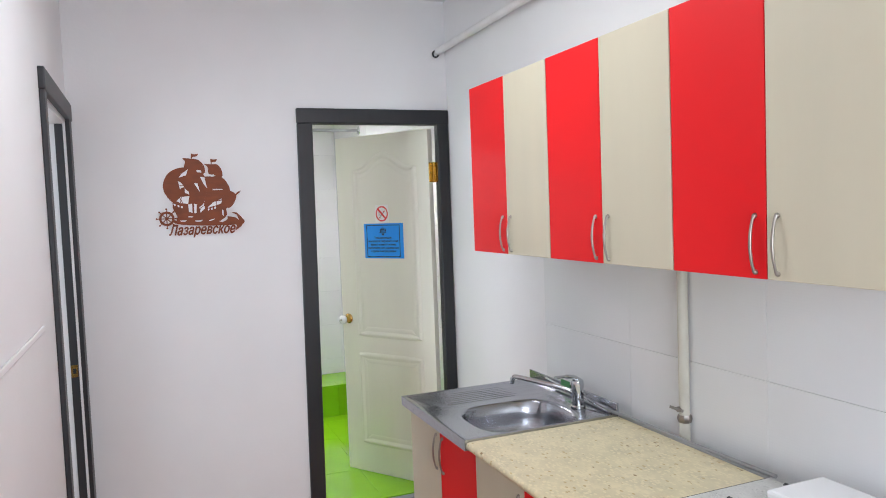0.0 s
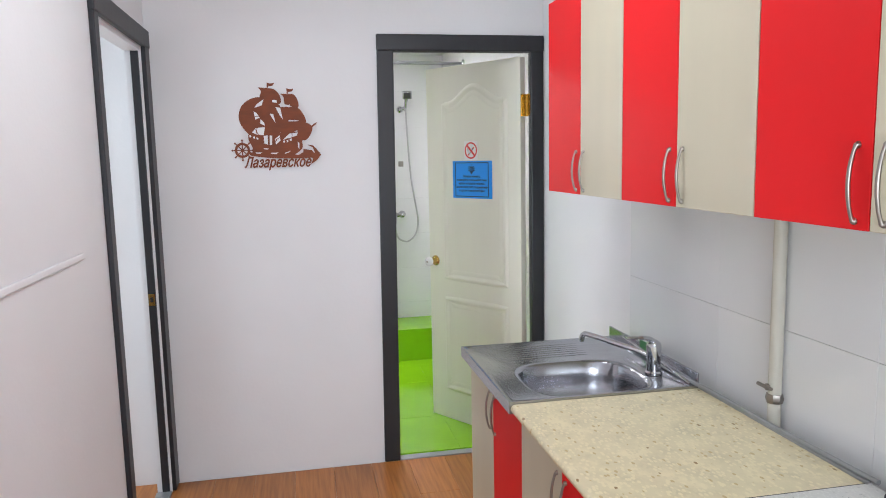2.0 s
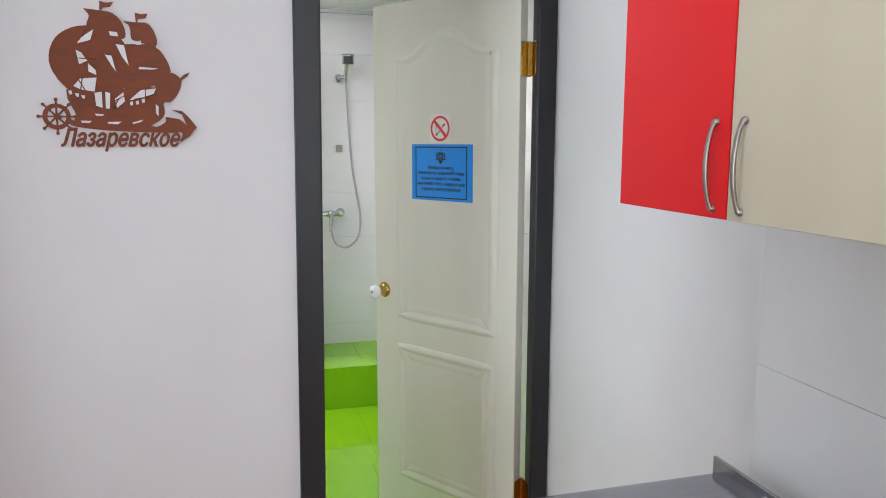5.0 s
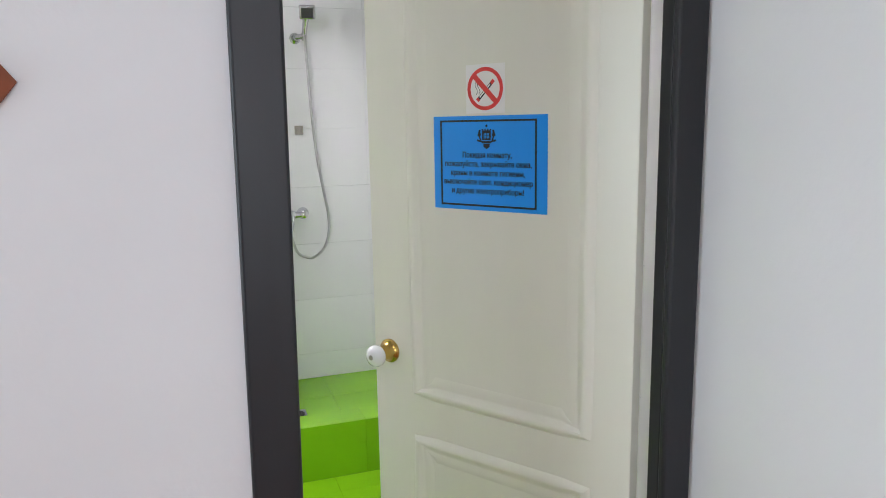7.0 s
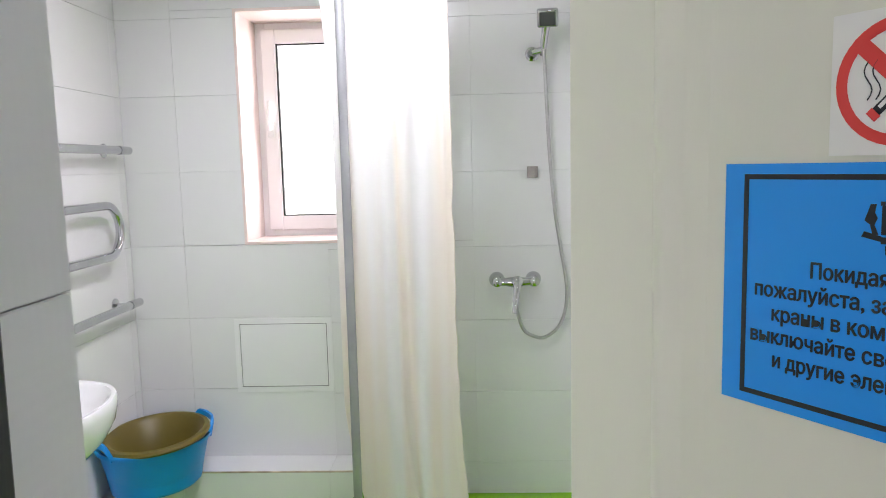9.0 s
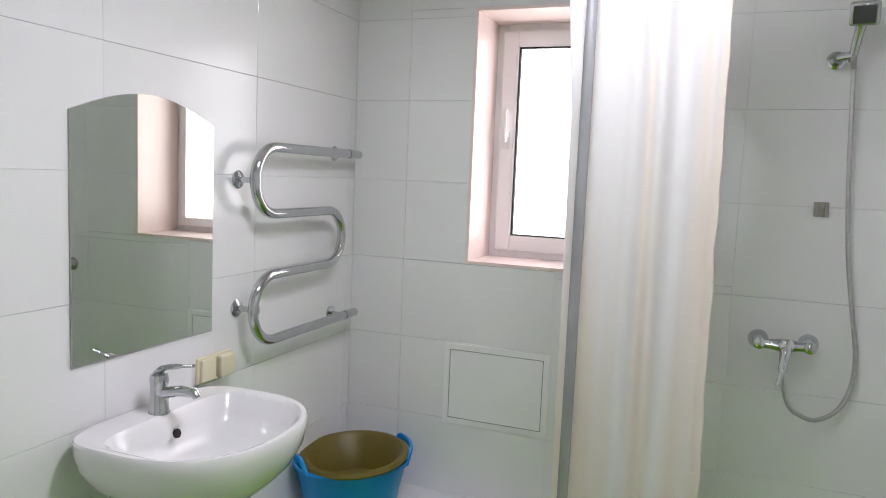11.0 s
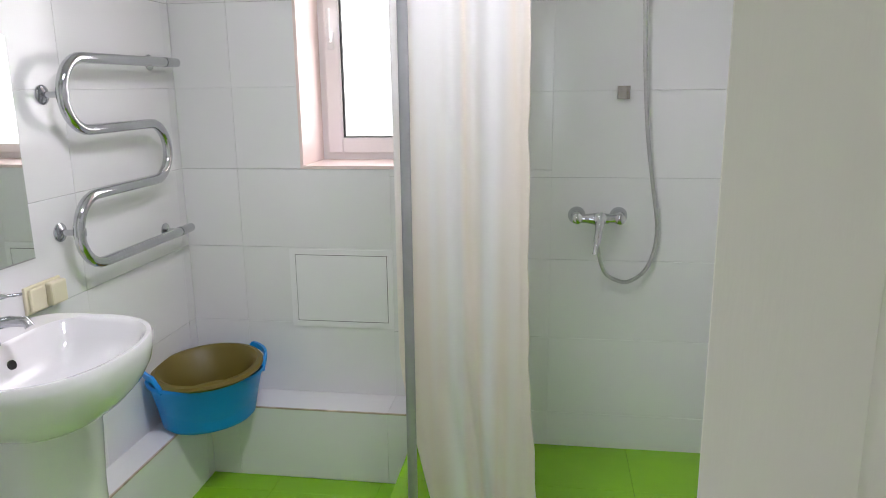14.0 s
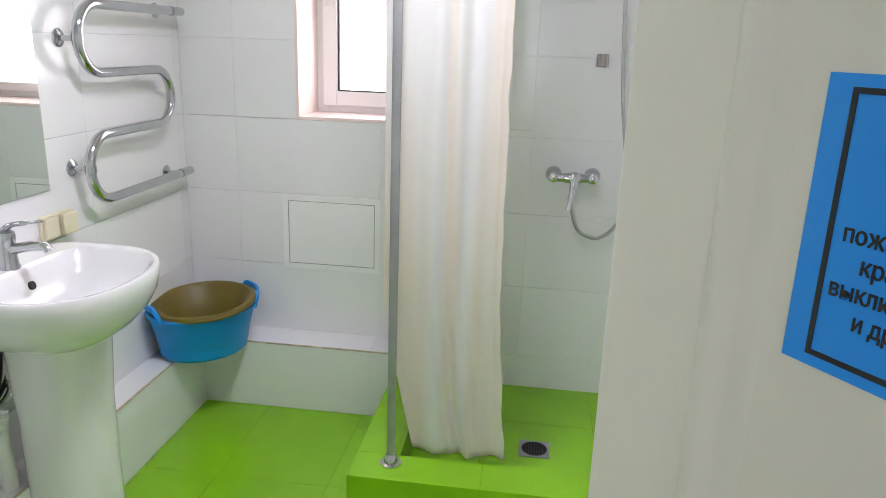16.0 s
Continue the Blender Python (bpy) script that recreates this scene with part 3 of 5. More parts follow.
cutout("spinnaker", [[(316, 158), (230, 170), (160, 215), (128, 290), (140, 360), (195, 430), (250, 442), (320, 440), (322, 370), (305, 300), (302, 200)], [(193, 430), (320, 435), (560, 416), (600, 478), (560, 492), (440, 502), (330, 516), (230, 472)]])
cutout("main_sail", [[(295, 178), (330, 175), (410, 200), (445, 240), (455, 330), (430, 420), (385, 440), (318, 440), (322, 370), (300, 310), (262, 270), (275, 220)], [(280, 90), (340, 95), (400, 105), (440, 150), (445, 205), (400, 212), (330, 188), (290, 160), (302, 120)]], 0.0006)
cutout("fore_sail", [[(425, 235), (500, 232), (560, 235), (605, 275), (632, 345), (600, 380), (540, 415), (470, 440), (430, 430), (450, 340)], [(440, 136), (500, 140), (545, 143), (575, 190), (572, 240), (500, 220), (472, 210), (468, 160)]], 0.0012)
cutout("jib", [[(600, 352), (640, 352), (675, 380), (665, 430), (630, 475), (600, 478), (585, 440), (560, 415), (575, 385)]], 0.0018)
cutout("flag", [[(346, 92), (348, 55), (372, 62), (404, 58), (390, 78), (360, 82), (353, 95)]], 0.0, False)
cutout("flag", [[(494, 140), (492, 98), (515, 104), (545, 100), (535, 120), (502, 124), (501, 140)]], 0.0, False)
cutout("bowsprit", [[(660, 385), (690, 358), (714, 348), (704, 364), (678, 382), (674, 405)]], 0.0022, False)
cutout("hull", [[(190, 430), (230, 470), (300, 505), (350, 515), (440, 500), (520, 478), (580, 470), (594, 500), (590, 545), (520, 590), (420, 608), (300, 596), (215, 580), (222, 540), (205, 500), (192, 470)]], 0.0026)
cutout("sea", [[(190, 555), (260, 585), (330, 570), (400, 600), (500, 575), (560, 590), (620, 560), (680, 590), (660, 612), (560, 615), (440, 612), (300, 603), (200, 585)]], 0.003)
cutout("anchor", [[(600, 545), (660, 555), (690, 580), (672, 535), (628, 514), (672, 518), (700, 545), (735, 590), (700, 632), (655, 660), (672, 620), (650, 600), (600, 575)]], 0.0034, False)
bm = bmesh.new()
cx, cz = sw(142, 548)
loops = [[Vector((cx + r * math.cos(2 * math.pi * i / 32), KD - 0.0008 - w, cz + r * math.sin(2 * math.pi * i / 32))) for r, w in ((0.024, 0), (0.024, 0.004), (0.035, 0.004), (0.035, 0))] for i in range(32)]
rings(bm, loops + [loops[0]], False, False)
for i in range(8):
    a = math.pi * i / 4
    u, v = math.cos(a), math.sin(a)
    slab(bm, [(cx + 0.004 * u - 0.0022 * v, cz + 0.004 * v + 0.0022 * u), (cx + 0.004 * u + 0.0022 * v, cz + 0.004 * v - 0.0022 * u), (cx + 0.047 * u + 0.0022 * v, cz + 0.047 * v - 0.0022 * u), (cx + 0.047 * u - 0.0022 * v, cz + 0.047 * v + 0.0022 * u)], 0.004, on_wall(0.0005))
    slab(bm, [(cx + 0.046 * u + 0.0045 * math.cos(b), cz + 0.046 * v + 0.0045 * math.sin(b)) for b in [math.pi * k / 4 for k in range(8)]], 0.004, on_wall(0.0007))
turned(bm, (cx, KD - 0.001, cz), (0, -1, 0), [(0, 0.008), (0.004, 0.008)], 14)
part("ship_wheel", bm, RUST_BROWN, ship)
bm = bmesh.new()
for a, b in (((235, 375), (270, 440)), ((260, 375), (250, 430)), ((345, 440), (342, 515)), ((385, 480), (440, 450)), ((520, 425), (518, 460)), ((255, 225), (285, 175)), ((250, 300), (320, 300)), ((405, 470), (380, 510)), ((470, 470), (560, 455))):
    (u0, v0), (u1, v1) = sw(*a), sw(*b)
    part("rigging", tube(bmesh.new(), [(u0, KD - 0.0085, v0), (u1, KD - 0.0085, v1)], 0.0016, 6), RUST_BROWN, ship)
bm = bmesh.new()
for du, dv, dw in ((-0.002, 0, 0), (0.002, 0, 0.0002), (0, 0.0016, 0.0004), (0, -0.0016, 0.0006)):
    one = lettering("Лазаревское", 0.06, lambda u, v, w: Vector((u + du, v + dv, w + dw)), 0.004, 0.0, 0.36)
    me = bpy.data.meshes.new("letters")
    one.to_mesh(me)
    bm.from_mesh(me)
    bpy.data.meshes.remove(me)
xs, zs = [v.co.x for v in bm.verts], [v.co.y for v in bm.verts]
(u0, v0), (u1, v1) = sw(150, 682), sw(660, 612)
for v in bm.verts:
    v.co = Vector((u0 + (v.co.x - min(xs)) / (max(xs) - min(xs)) * (u1 - u0), KD - 0.0012 - v.co.z, v0 + v.co.y * 1.12 + 0.004))
part("lettering", bm, RUST_BROWN, ship)
# slots through the sails, through which the wall shows
for o in (((258, 218), (318, 176), (302, 222), (248, 238)), ((240, 265), (262, 276), (284, 310), (250, 325)), ((286, 320), (316, 348), (318, 370), (286, 354)), ((220, 418), (250, 386), (318, 380), (306, 440), (250, 432)), ((405, 235), (440, 240), (455, 325), (430, 290)), ((358, 282), (385, 285), (400, 352), (385, 330)), ((380, 182), (415, 185), (418, 203), (385, 200)), ((488, 225), (512, 216), (512, 235), (490, 236)), ((500, 330), (580, 334), (560, 340), (495, 340)), ((560, 490), (572, 500), (570, 545), (560, 530)), ((300, 534), (340, 538), (330, 545), (305, 543)), ((350, 570), (410, 568), (395, 580), (355, 578)), ((455, 572), (505, 558), (490, 570), (460, 578)), ((240, 565), (288, 566), (275, 575), (245, 574)), ((305, 445), (335, 440), (335, 510), (308, 500)), ((350, 440), (370, 445), (365, 512), (348, 512)), ((388, 470), (425, 440), (430, 480), (395, 510)), ((448, 475), (500, 430), (565, 422), (555, 445), (480, 470)), ((197, 440), (210, 435), (214, 452), (203, 455)), ((225, 448), (240, 448), (240, 464), (228, 462)), ((250, 455), (266, 458), (262, 472), (252, 468)), ((450, 485), (462, 478), (464, 494), (453, 498)), ((475, 480), (487, 474), (489, 490), (478, 494)), ((500, 470), (514, 466), (515, 482), (503, 486))):
    part("cut_opening", slab(bmesh.new(), [sw(*q) for q in o], 0.0005, on_wall(0.0078)), PLASTER, ship, "white wall showing through a cut opening")

# ---- kitchen wall units ----
UB, UT, UX = 1.418, 2.06, 1.98


def bow_handle(parent, x, y, z0, z1, out=0.012):
    """A bowed metal pull on a front that faces -x."""
    bm = bmesh.new()
    pts = [(x - out * math.sin(math.pi * i / 14) ** 0.7 - 0.004, y, z0 + (z1 - z0) * i / 14) for i in range(15)]
    tube(bm, pts, [0.0045 if i in (0, 14) else 0.0029 + 0.0009 * math.sin(math.pi * i / 14) for i in range(15)], 10)
    for z in (z0, z1):
        turned(bm, (x + 0.001, y, z), (-1, 0, 0), [(0, 0.006), (0.003, 0.006), (0.007, 0.004)], 12)
    return part("handle", bm, NICKEL, parent, "bowed satin nickel handle", True)


for k in range(3):
    y1 = 3.135 - 0.5965 * k
    y0 = y1 - 0.5965
    unit = thing("wall_cabinet", (UX + 0.17, (y0 + y1) / 2, UB), "kitchen wall cabinet with one red and one cream door", "cabinet", "wall cabinets in a row")
    part("body", boxes((UX + 0.019, KR - 0.001, y0 + 0.001, y1 - 0.001, UB + 0.004, UT)), CARCASS, unit)
    ym = (y0 + y1) / 2 + 0.003
    d1 = part("door", boxes((UX, UX + 0.017, ym + 0.0015, y1 - 0.002, UB, UT + 0.002), bevel=0.0012), RED, unit, "red laminate door")
    d2 = part("door", boxes((UX, UX + 0.017, y0 + 0.002, ym - 0.0015, UB, UT + 0.002), bevel=0.0012), CREAM, unit, "cream laminate door")
    bow_handle(d1, UX, ym + 0.03, UB + 0.014, UB + 0.136)
    bow_handle(d2, UX, ym - 0.03, UB + 0.014, UB + 0.136)

# ---- kitchen base units ----
FX = 1.69
for k in range(2):
    y1 = (3.165, 2.55)[k]
    y0 = (2.55, 1.905)[k]
    unit = thing("base_cabinet", (1.97, (y0 + y1) / 2, 0), ("kitchen base cabinet under the sink with cream and red doors", "kitchen base cabinet under the worktop with cream and red doors")[k], "cabinet", "base cabinets in a row")
    part("body", boxes((FX + 0.018, 2.2, y0 + 0.001, y1 - 0.001, 0.1, 0.7), (FX + 0.018, FX + 0.03, y0 + 0.001, y1 - 0.001, 0.7, 0.822), (2.13, 2.2, y0 + 0.001, y1 - 0.001, 0.7, 0.822), (FX + 0.03, 2.13, y1 - 0.017, y1 - 0.001, 0.7, 0.822), (FX + 0.03, 2.13, y0 + 0.001, y0 + 0.017, 0.7, 0.822)), CARCASS, unit)
    part("plinth", boxes((FX + 0.05, FX + 0.066, y0 + 0.001, y1 - 0.001, 0, 0.1)), CARCASS, unit)
    ym = (y0 + y1) / 2
    d1 = part("door", boxes((FX, FX + 0.016, ym + 0.0015, y1 - 0.002, 0.105, 0.815), bevel=0.0012), CREAM, unit, "cream laminate door")
    d2 = part("door", boxes((FX, FX + 0.016, y0 + 0.002, ym - 0.0015, 0.105, 0.815), bevel=0.0012), RED, unit, "red laminate door")
    bow_handle(d1, FX, ym + 0.03, 0.655, 0.78)
    bow_handle(d2, FX, ym - 0.03, 0.655, 0.78)

# worktop with a rounded front edge
bm = bmesh.new()
prof = [(2.235, 0.826), (2.235, CT), (1.672, CT)] + [(1.672 - 0.013 * math.sin(math.pi * i / 8), CT - 0.013 + 0.013 * math.cos(math.pi * i / 8)) for i in range(1, 8)] + [(1.672, CT - 0.026)]
rings(bm, [[(x, y, z) for x, z in prof] for y in (1.905, 2.548)])
top_1 = thing("worktop", (1.95, 2.23, CT - 0.026), "speckled beige laminate kitchen worktop beside the sink", "worktop")
part("slab", bm, COUNTER, top_1, smooth=True)
part("back_strip", boxes((2.236, 2.247, 1.9, 2.548, CT - 0.004, CT + 0.006), bevel=0.002), GALVANISED, top_1, "thin grey sealing strip")
part("end_strip", boxes((1.67, 2.235, 1.9015, 1.9045, CT - 0.026, CT + 0.0012)), BLACK_INK, top_1, "dark metal edge beside the cooker")

# ---- sink ----
sink = thing("kitchen_sink", (1.94, 2.86, CT), "stainless steel lay-on kitchen sink with drainer", "sink")
SX0, SX1, SY0, SY1, SZ = 1.655, 2.235, 2.55, 3.167, CT + 0.005
bcx, bcy, ba, bb = 1.945, 2.735, 0.187, 0.168


def bowl_loop(s, z, n=48, e=3.2):
    out = []
    for i in range(n):
        a = 2 * math.pi * i / n
        c, d = math.cos(a), math.sin(a)
        out.append((bcx + ba * s * math.copysign(abs(c) ** (2 / e), c), bcy + bb * s * math.copysign(abs(d) ** (2 / e), d), z))
    return out


def rect_loop(x0, x1, y0, y1, z, n=48):
    out = []
    for i in range(n):
        a = 2 * math.pi * i / n
        c, d = math.cos(a), math.sin(a)
        k = 1 / max(abs(c), abs(d))
        out.append((bcx + (c * k) * ((x1 - bcx) if c > 0 else (bcx - x0)), bcy + (d * k) * ((y1 - bcy) if d > 0 else (bcy - y0)), z))
    return out


bm = bmesh.new()
rings(bm, [rect_loop(SX0, SX1, SY0, SY1, CT - 0.028), rect_loop(SX0, SX1, SY0, SY1, SZ + 0.002), rect_loop(SX0 + 0.012, SX1 - 0.012, SY0 + 0.008, SY1 - 0.012, SZ + 0.003), rect_loop(SX0 + 0.022, SX1 - 0.02, SY0 + 0.014, SY1 - 0.022, SZ - 0.002), bowl_loop(1.08, SZ - 0.002), bowl_loop(1.02, SZ - 0.004), bowl_loop(0.98, SZ - 0.012), bowl_loop(0.95, SZ - 0.06), bowl_loop(0.9, SZ - 0.115), bowl_loop(0.78, SZ - 0.14), bowl_loop(0.3, SZ - 0.147), bowl_loop(0.12, SZ - 0.149)], False, True)
part("basin", bm, STEEL, sink, "brushed steel bowl and drainer", True)
part("splash_lip", boxes((SX1 - 0.004, SX1 + 0.004, SY0, SY1, CT, SZ + 0.04), bevel=0.0015), STEEL, sink)
for i in range(7):
    bm = bmesh.new()
    y = 2.965 + 0.024 * i
    tube(bm, [(1.76 + 0.012 * i, y, SZ - 0.004), (1.79 + 0.012 * i, y, SZ - 0.002), (2.05, y, SZ - 0.002), (2.08, y, SZ - 0.004)], 0.0022, 8)
    part("drainer_rib", bm, STEEL, sink, smooth=True)
bm = bmesh.new()
turned(bm, (bcx, bcy, SZ - 0.149), (0, 0, 1), [(0, 0.038), (0.003, 0.038), (0.003, 0.03), (0.0, 0.026)], 24)
part("waste", bm, CHROME, sink, smooth=True)

tap = thing("kitchen_tap", (2.17, 2.7, SZ), "chrome single-lever mixer tap on the sink", "tap")
bm = bmesh.new()
turned(bm, (2.17, 2.7, SZ), (0, 0, 1), [(0, 0.027), (0.006, 0.027), (0.01, 0.022), (0.06, 0.021), (0.085, 0.024), (0.098, 0.022), (0.106, 0.012)], 24)
part("body", bm, CHROME, tap, smooth=True)
bm = bmesh.new()
tube(bm, smooth_path([(2.165, 2.703, SZ + 0.05), (2.14, 2.745, SZ + 0.062), (2.09, 2.82, SZ + 0.074), (2.04, 2.9, SZ + 0.084), (2.027, 2.921, SZ + 0.08), (2.022, 2.929, SZ + 0.058)], 5), 0.0095, 12)
part("spout", bm, CHROME, tap, smooth=True)
bm = bmesh.new()
tube(bm, smooth_path([(2.175, 2.7, SZ + 0.1), (2.15, 2.7, SZ + 0.113), (2.12, 2.702, SZ + 0.117), (2.08, 2.705, SZ + 0.118)], 5), [0.016] * 5 + [0.013] * 5 + [0.009] * 6, 12, flat=0.55)
part("lever", bm, CHROME, tap, smooth=True)

bm = bmesh.new()
tube(bm, [(2.246, 1.88, CT + 0.012), (2.242, 2.2, CT + 0.008), (2.236, 2.5, CT + 0.012), (2.225, 2.6, SZ + 0.006), (2.222, 2.95, SZ + 0.01)], 0.006, 8)
whole("flexible_hose", bm, GALVANISED, "thin grey gas hose along the worktop's back", "hose", True)
bm = bmesh.new()
tube(bm, [(2.215, 2.56, SZ + 0.006), (2.205, 2.75, SZ + 0.03), (2.2, 2.98, SZ + 0.045)], 0.004, 8)
whole("metal_rod", bm, CHROME, "thin shiny metal rod lying behind the tap", "rod", True)
whole("green_card", boxes((2.222, 2.226, 2.84, 2.9, SZ + 0.0, SZ + 0.055)), surface("green_card", (0.05, 0.22, 0.07), 0.5), "small green packet leaning on the splashback", "packet")

# ---- cooker ----
cooker = thing("gas_cooker", (1.95, 1.6, 0), "white gas cooker with speckled top and black grates", "cooker")
part("body", boxes((1.7, 2.24, 1.36, 1.895, 0.02, CT - 0.006), bevel=0.004), ENAMEL, cooker)
part("top_plate", boxes((1.69, 2.245, 1.355, 1.9, CT - 0.005, CT + 0.003), bevel=0.002), HOB, cooker, "speckled grey enamel top")
for gx in (1.83, 2.1):
    bm = bmesh.new()
    for dy in (-0.09, 0.09):
        tube(bm, [(gx - 0.1, 1.64 + dy, CT + 0.028), (gx + 0.1, 1.64 + dy, CT + 0.028)], 0.006, 6)
        tube(bm, [(gx + dy, 1.53, CT + 0.028), (gx + dy, 1.8, CT + 0.028)], 0.006, 6)
        for dx in (-0.09, 0.09):
            tube(bm, [(gx + dx, 1.64 + dy * 1.7, CT + 0.002), (gx + dx, 1.64 + dy * 1.7, CT + 0.03)], 0.009, 6)
    part("grate", bm, BLACK_IRON, cooker, "black iron pan support")
part("lid", boxes((2.07, 2.252, 1.2, 1.745, CT + 0.035, CT + 0.06), bevel=0.008), ENAMEL, cooker, "white enamel lid")

# ---- kitchen pipes ----
bm = bmesh.new()
tube(bm, [(2.285, 2.27, 0.6), (2.285, 2.27, UB + 0.003)], 0.017, 14)
pipe = thing("gas_pipe", (2.285, 2.27, CT), "beige painted gas pipe rising behind the worktop", "pipe")
part("pipe", bm, PIPE_PAINT, pipe, smooth=True)
bm = bmesh.new()
turned(bm, (2.285, 2.27, 0.9), (0, 0, 1), [(0, 0.02), (0.012, 0.023), (0.024, 0.02)], 8)
tube(bm, [(2.285, 2.27, 0.94), (2.262, 2.275, 0.942)], 0.009, 8)
tube(bm, [(2.26, 2.25, 0.943), (2.26, 2.305, 0.943)], 0.005, 8)
part("valve", bm, NICKEL, pipe, "small worn metal valve", True)
pipe = thing("ceiling_pipe", (2.27, KD, 2.433), "white painted pipe running high along the wall", "pipe")
bm = bmesh.new()
tube(bm, [(2.285, KD - 0.006, 2.45), (2.285, KB + 0.01, 2.5)], 0.019, 14)
part("pipe", bm, WHITE_PIPE, pipe, smooth=True)
bm = bmesh.new()
N = 20
loops = [[Vector((2.272 + r * math.cos(2 * math.pi * i / N), KD - w, 2.435 + r * math.sin(2 * math.pi * i / N))) for r, w in ((0.012, 0.001), (0.012, 0.006), (0.021, 0.006), (0.021, 0.001))] for i in range(N)]
rings(bm, loops + [loops[0]], False, False)
part("collar", bm, BLACK_IRON, pipe, "dark metal ring at the wall", True)

# low rounded strip in the wall's plaster, level along the left wall
bm = box(bmesh.new(), KL, KL + 0.006, KB + 0.02, 3.01, 1.26, 1.281, bevel=0.0045)
whole("cable_duct", bm, PLASTER, "slim white cable duct along the wall", "cable duct")

lamp = thing("ceiling_lamp", (1.3, 2.5, KC), "round white glass kitchen ceiling lamp, lit", "lamp")
bm = bmesh.new()
turned(bm, (1.3, 2.5, KC), (0, 0, -1), [(0, 0.3), (0.03, 0.3), (0.04, 0.28)], 32)
part("base", bm, WHITE_PLASTIC, lamp, smooth=True)
bm = bmesh.new()
turned(bm, (1.3, 2.5, KC - 0.041), (0, 0, -1), [(0, 0.27), (0.012, 0.25), (0.02, 0.15), (0.022, 0.02)], 32)
part("diffuser", bm, LAMP_GLASS, lamp, "lit frosted glass diffuser", True)
lamp = thing("ceiling_lamp", (1.44, 5.65, BC), "small round bathroom ceiling lamp, lit", "lamp")
bm = bmesh.new()
turned(bm, (1.44, 5.65, BC), (0, 0, -1), [(0, 0.16), (0.025, 0.16), (0.03, 0.15)], 32)
part("base", bm, WHITE_PLASTIC, lamp, smooth=True)
bm = bmesh.new()
turned(bm, (1.44, 5.65, BC - 0.031), (0, 0, -1), [(0, 0.145), (0.012, 0.13), (0.018, 0.05), (0.019, 0.01)], 32)
part("diffuser", bm, LAMP_GLASS, lamp, "lit frosted glass diffuser", True)

# ---- bathroom window ----
win = tagged(thing("window_1", (1.1, BB + WD, WZ0), "white plastic tilt window with bright daylight behind", "window"), kind="structure")
FY0, FY1 = BB + WD, BB + WD + 0.06
wx0, wx1, wz0, wz1 = WX0, WX1, WZ0 + 0.0, WZ1
part("outer_frame", boxes((wx0, wx0 + 0.055, FY0, FY1, wz0, wz1), (wx1 - 0.055, wx1, FY0, FY1, wz0, wz1), (wx0 + 0.055, wx1 - 0.055, FY0, FY1, wz0, wz0 + 0.055), (wx0 + 0.055, wx1 - 0.055, FY0, FY1, wz1 - 0.055, wz1), bevel=0.003), UPVC, win)
sx0, sx1, sz0, sz1 = wx0 + 0.038, wx1 - 0.038, wz0 + 0.038, wz1 - 0.038
sash = part("sash", boxes((sx0, sx0 + 0.062, FY0 - 0.016, FY1 - 0.01, sz0, sz1), (sx1 - 0.062, sx1, FY0 - 0.016, FY1 - 0.01, sz0, sz1), (sx0 + 0.062, sx1 - 0.062, FY0 - 0.016, FY1 - 0.01, sz0, sz0 + 0.062), (sx0 + 0.062, sx1 - 0.062, FY0 - 0.016, FY1 - 0.01, sz1 - 0.062, sz1), bevel=0.004), UPVC, win, "white opening sash")
gx0, gx1, gz0, gz1 = sx0 + 0.062, sx1 - 0.062, sz0 + 0.062, sz1 - 0.062
part("gasket", boxes((gx0, gx0 + 0.005, FY0 + 0.004, FY0 + 0.02, gz0, gz1), (gx1 - 0.005, gx1, FY0 + 0.004, FY0 + 0.02, gz0, gz1), (gx0 + 0.005, gx1 - 0.005, FY0 + 0.004, FY0 + 0.02, gz0, gz0 + 0.005), (gx0 + 0.005, gx1 - 0.005, FY0 + 0.004, FY0 + 0.02, gz1 - 0.005, gz1)), RUBBER, sash, "black rubber glazing seal")
pane = part("pane", boxes((gx0 + 0.001, gx1 - 0.001, FY0 + 0.022, FY0 + 0.028, gz0 + 0.001, gz1 - 0.001)), GLASS, sash, "clear glass pane")
pane.visible_shadow = False
bm = boxes((sx0 + 0.016, sx0 + 0.044, FY0 - 0.024, FY0 - 0.016, 1.66, 1.73), bevel=0.003)
tube(bm, [(sx0 + 0.03, FY0 - 0.02, 1.695), (sx0 + 0.03, FY0 - 0.052, 1.695)], 0.009, 10)
tube(bm, smooth_path([(sx0 + 0.03, FY0 - 0.05, 1.69), (sx0 + 0.03, FY0 - 0.055, 1.74), (sx0 + 0.031, FY0 - 0.05, 1.815)], 5), 0.009, 10, flat=0.7)
part("handle", bm, WHITE_PLASTIC, sash, "white window handle", True)
structure("backdrop", boxes((-2, 5, BB + 1.6, BB + 1.62, -1, 4.5)), DAYLIGHT, "bright overexposed daylight outside the window", "sky")

# ---- shower ----
KX0, KX1, KY0, KY1, KZ = 1.245, 1.385, 5.985, 6.125, 0.243
SF = 0.118
structure("shower_kerb", boxes((KX0 + 0.006, BR, KY0 + 0.006, KY1 - 0.006, -0.01, KZ - 0.007), (KX0 + 0.006, KX1 - 0.006, KY1 - 0.006, BB, -0.01, KZ - 0.007)), GREEN_GROUT, "raised green tiled kerb around the shower", "kerb")
structure("shower_floor", boxes((KX1 - 0.006, BR, KY1 - 0.006, BB, -0.01, SF - 0.007)), GREEN_GROUT, "lime green tiled shower floor", "floor")
drain = thing("floor_drain", (1.82, 6.45, SF), "square metal floor drain with a dark grate", "drain")
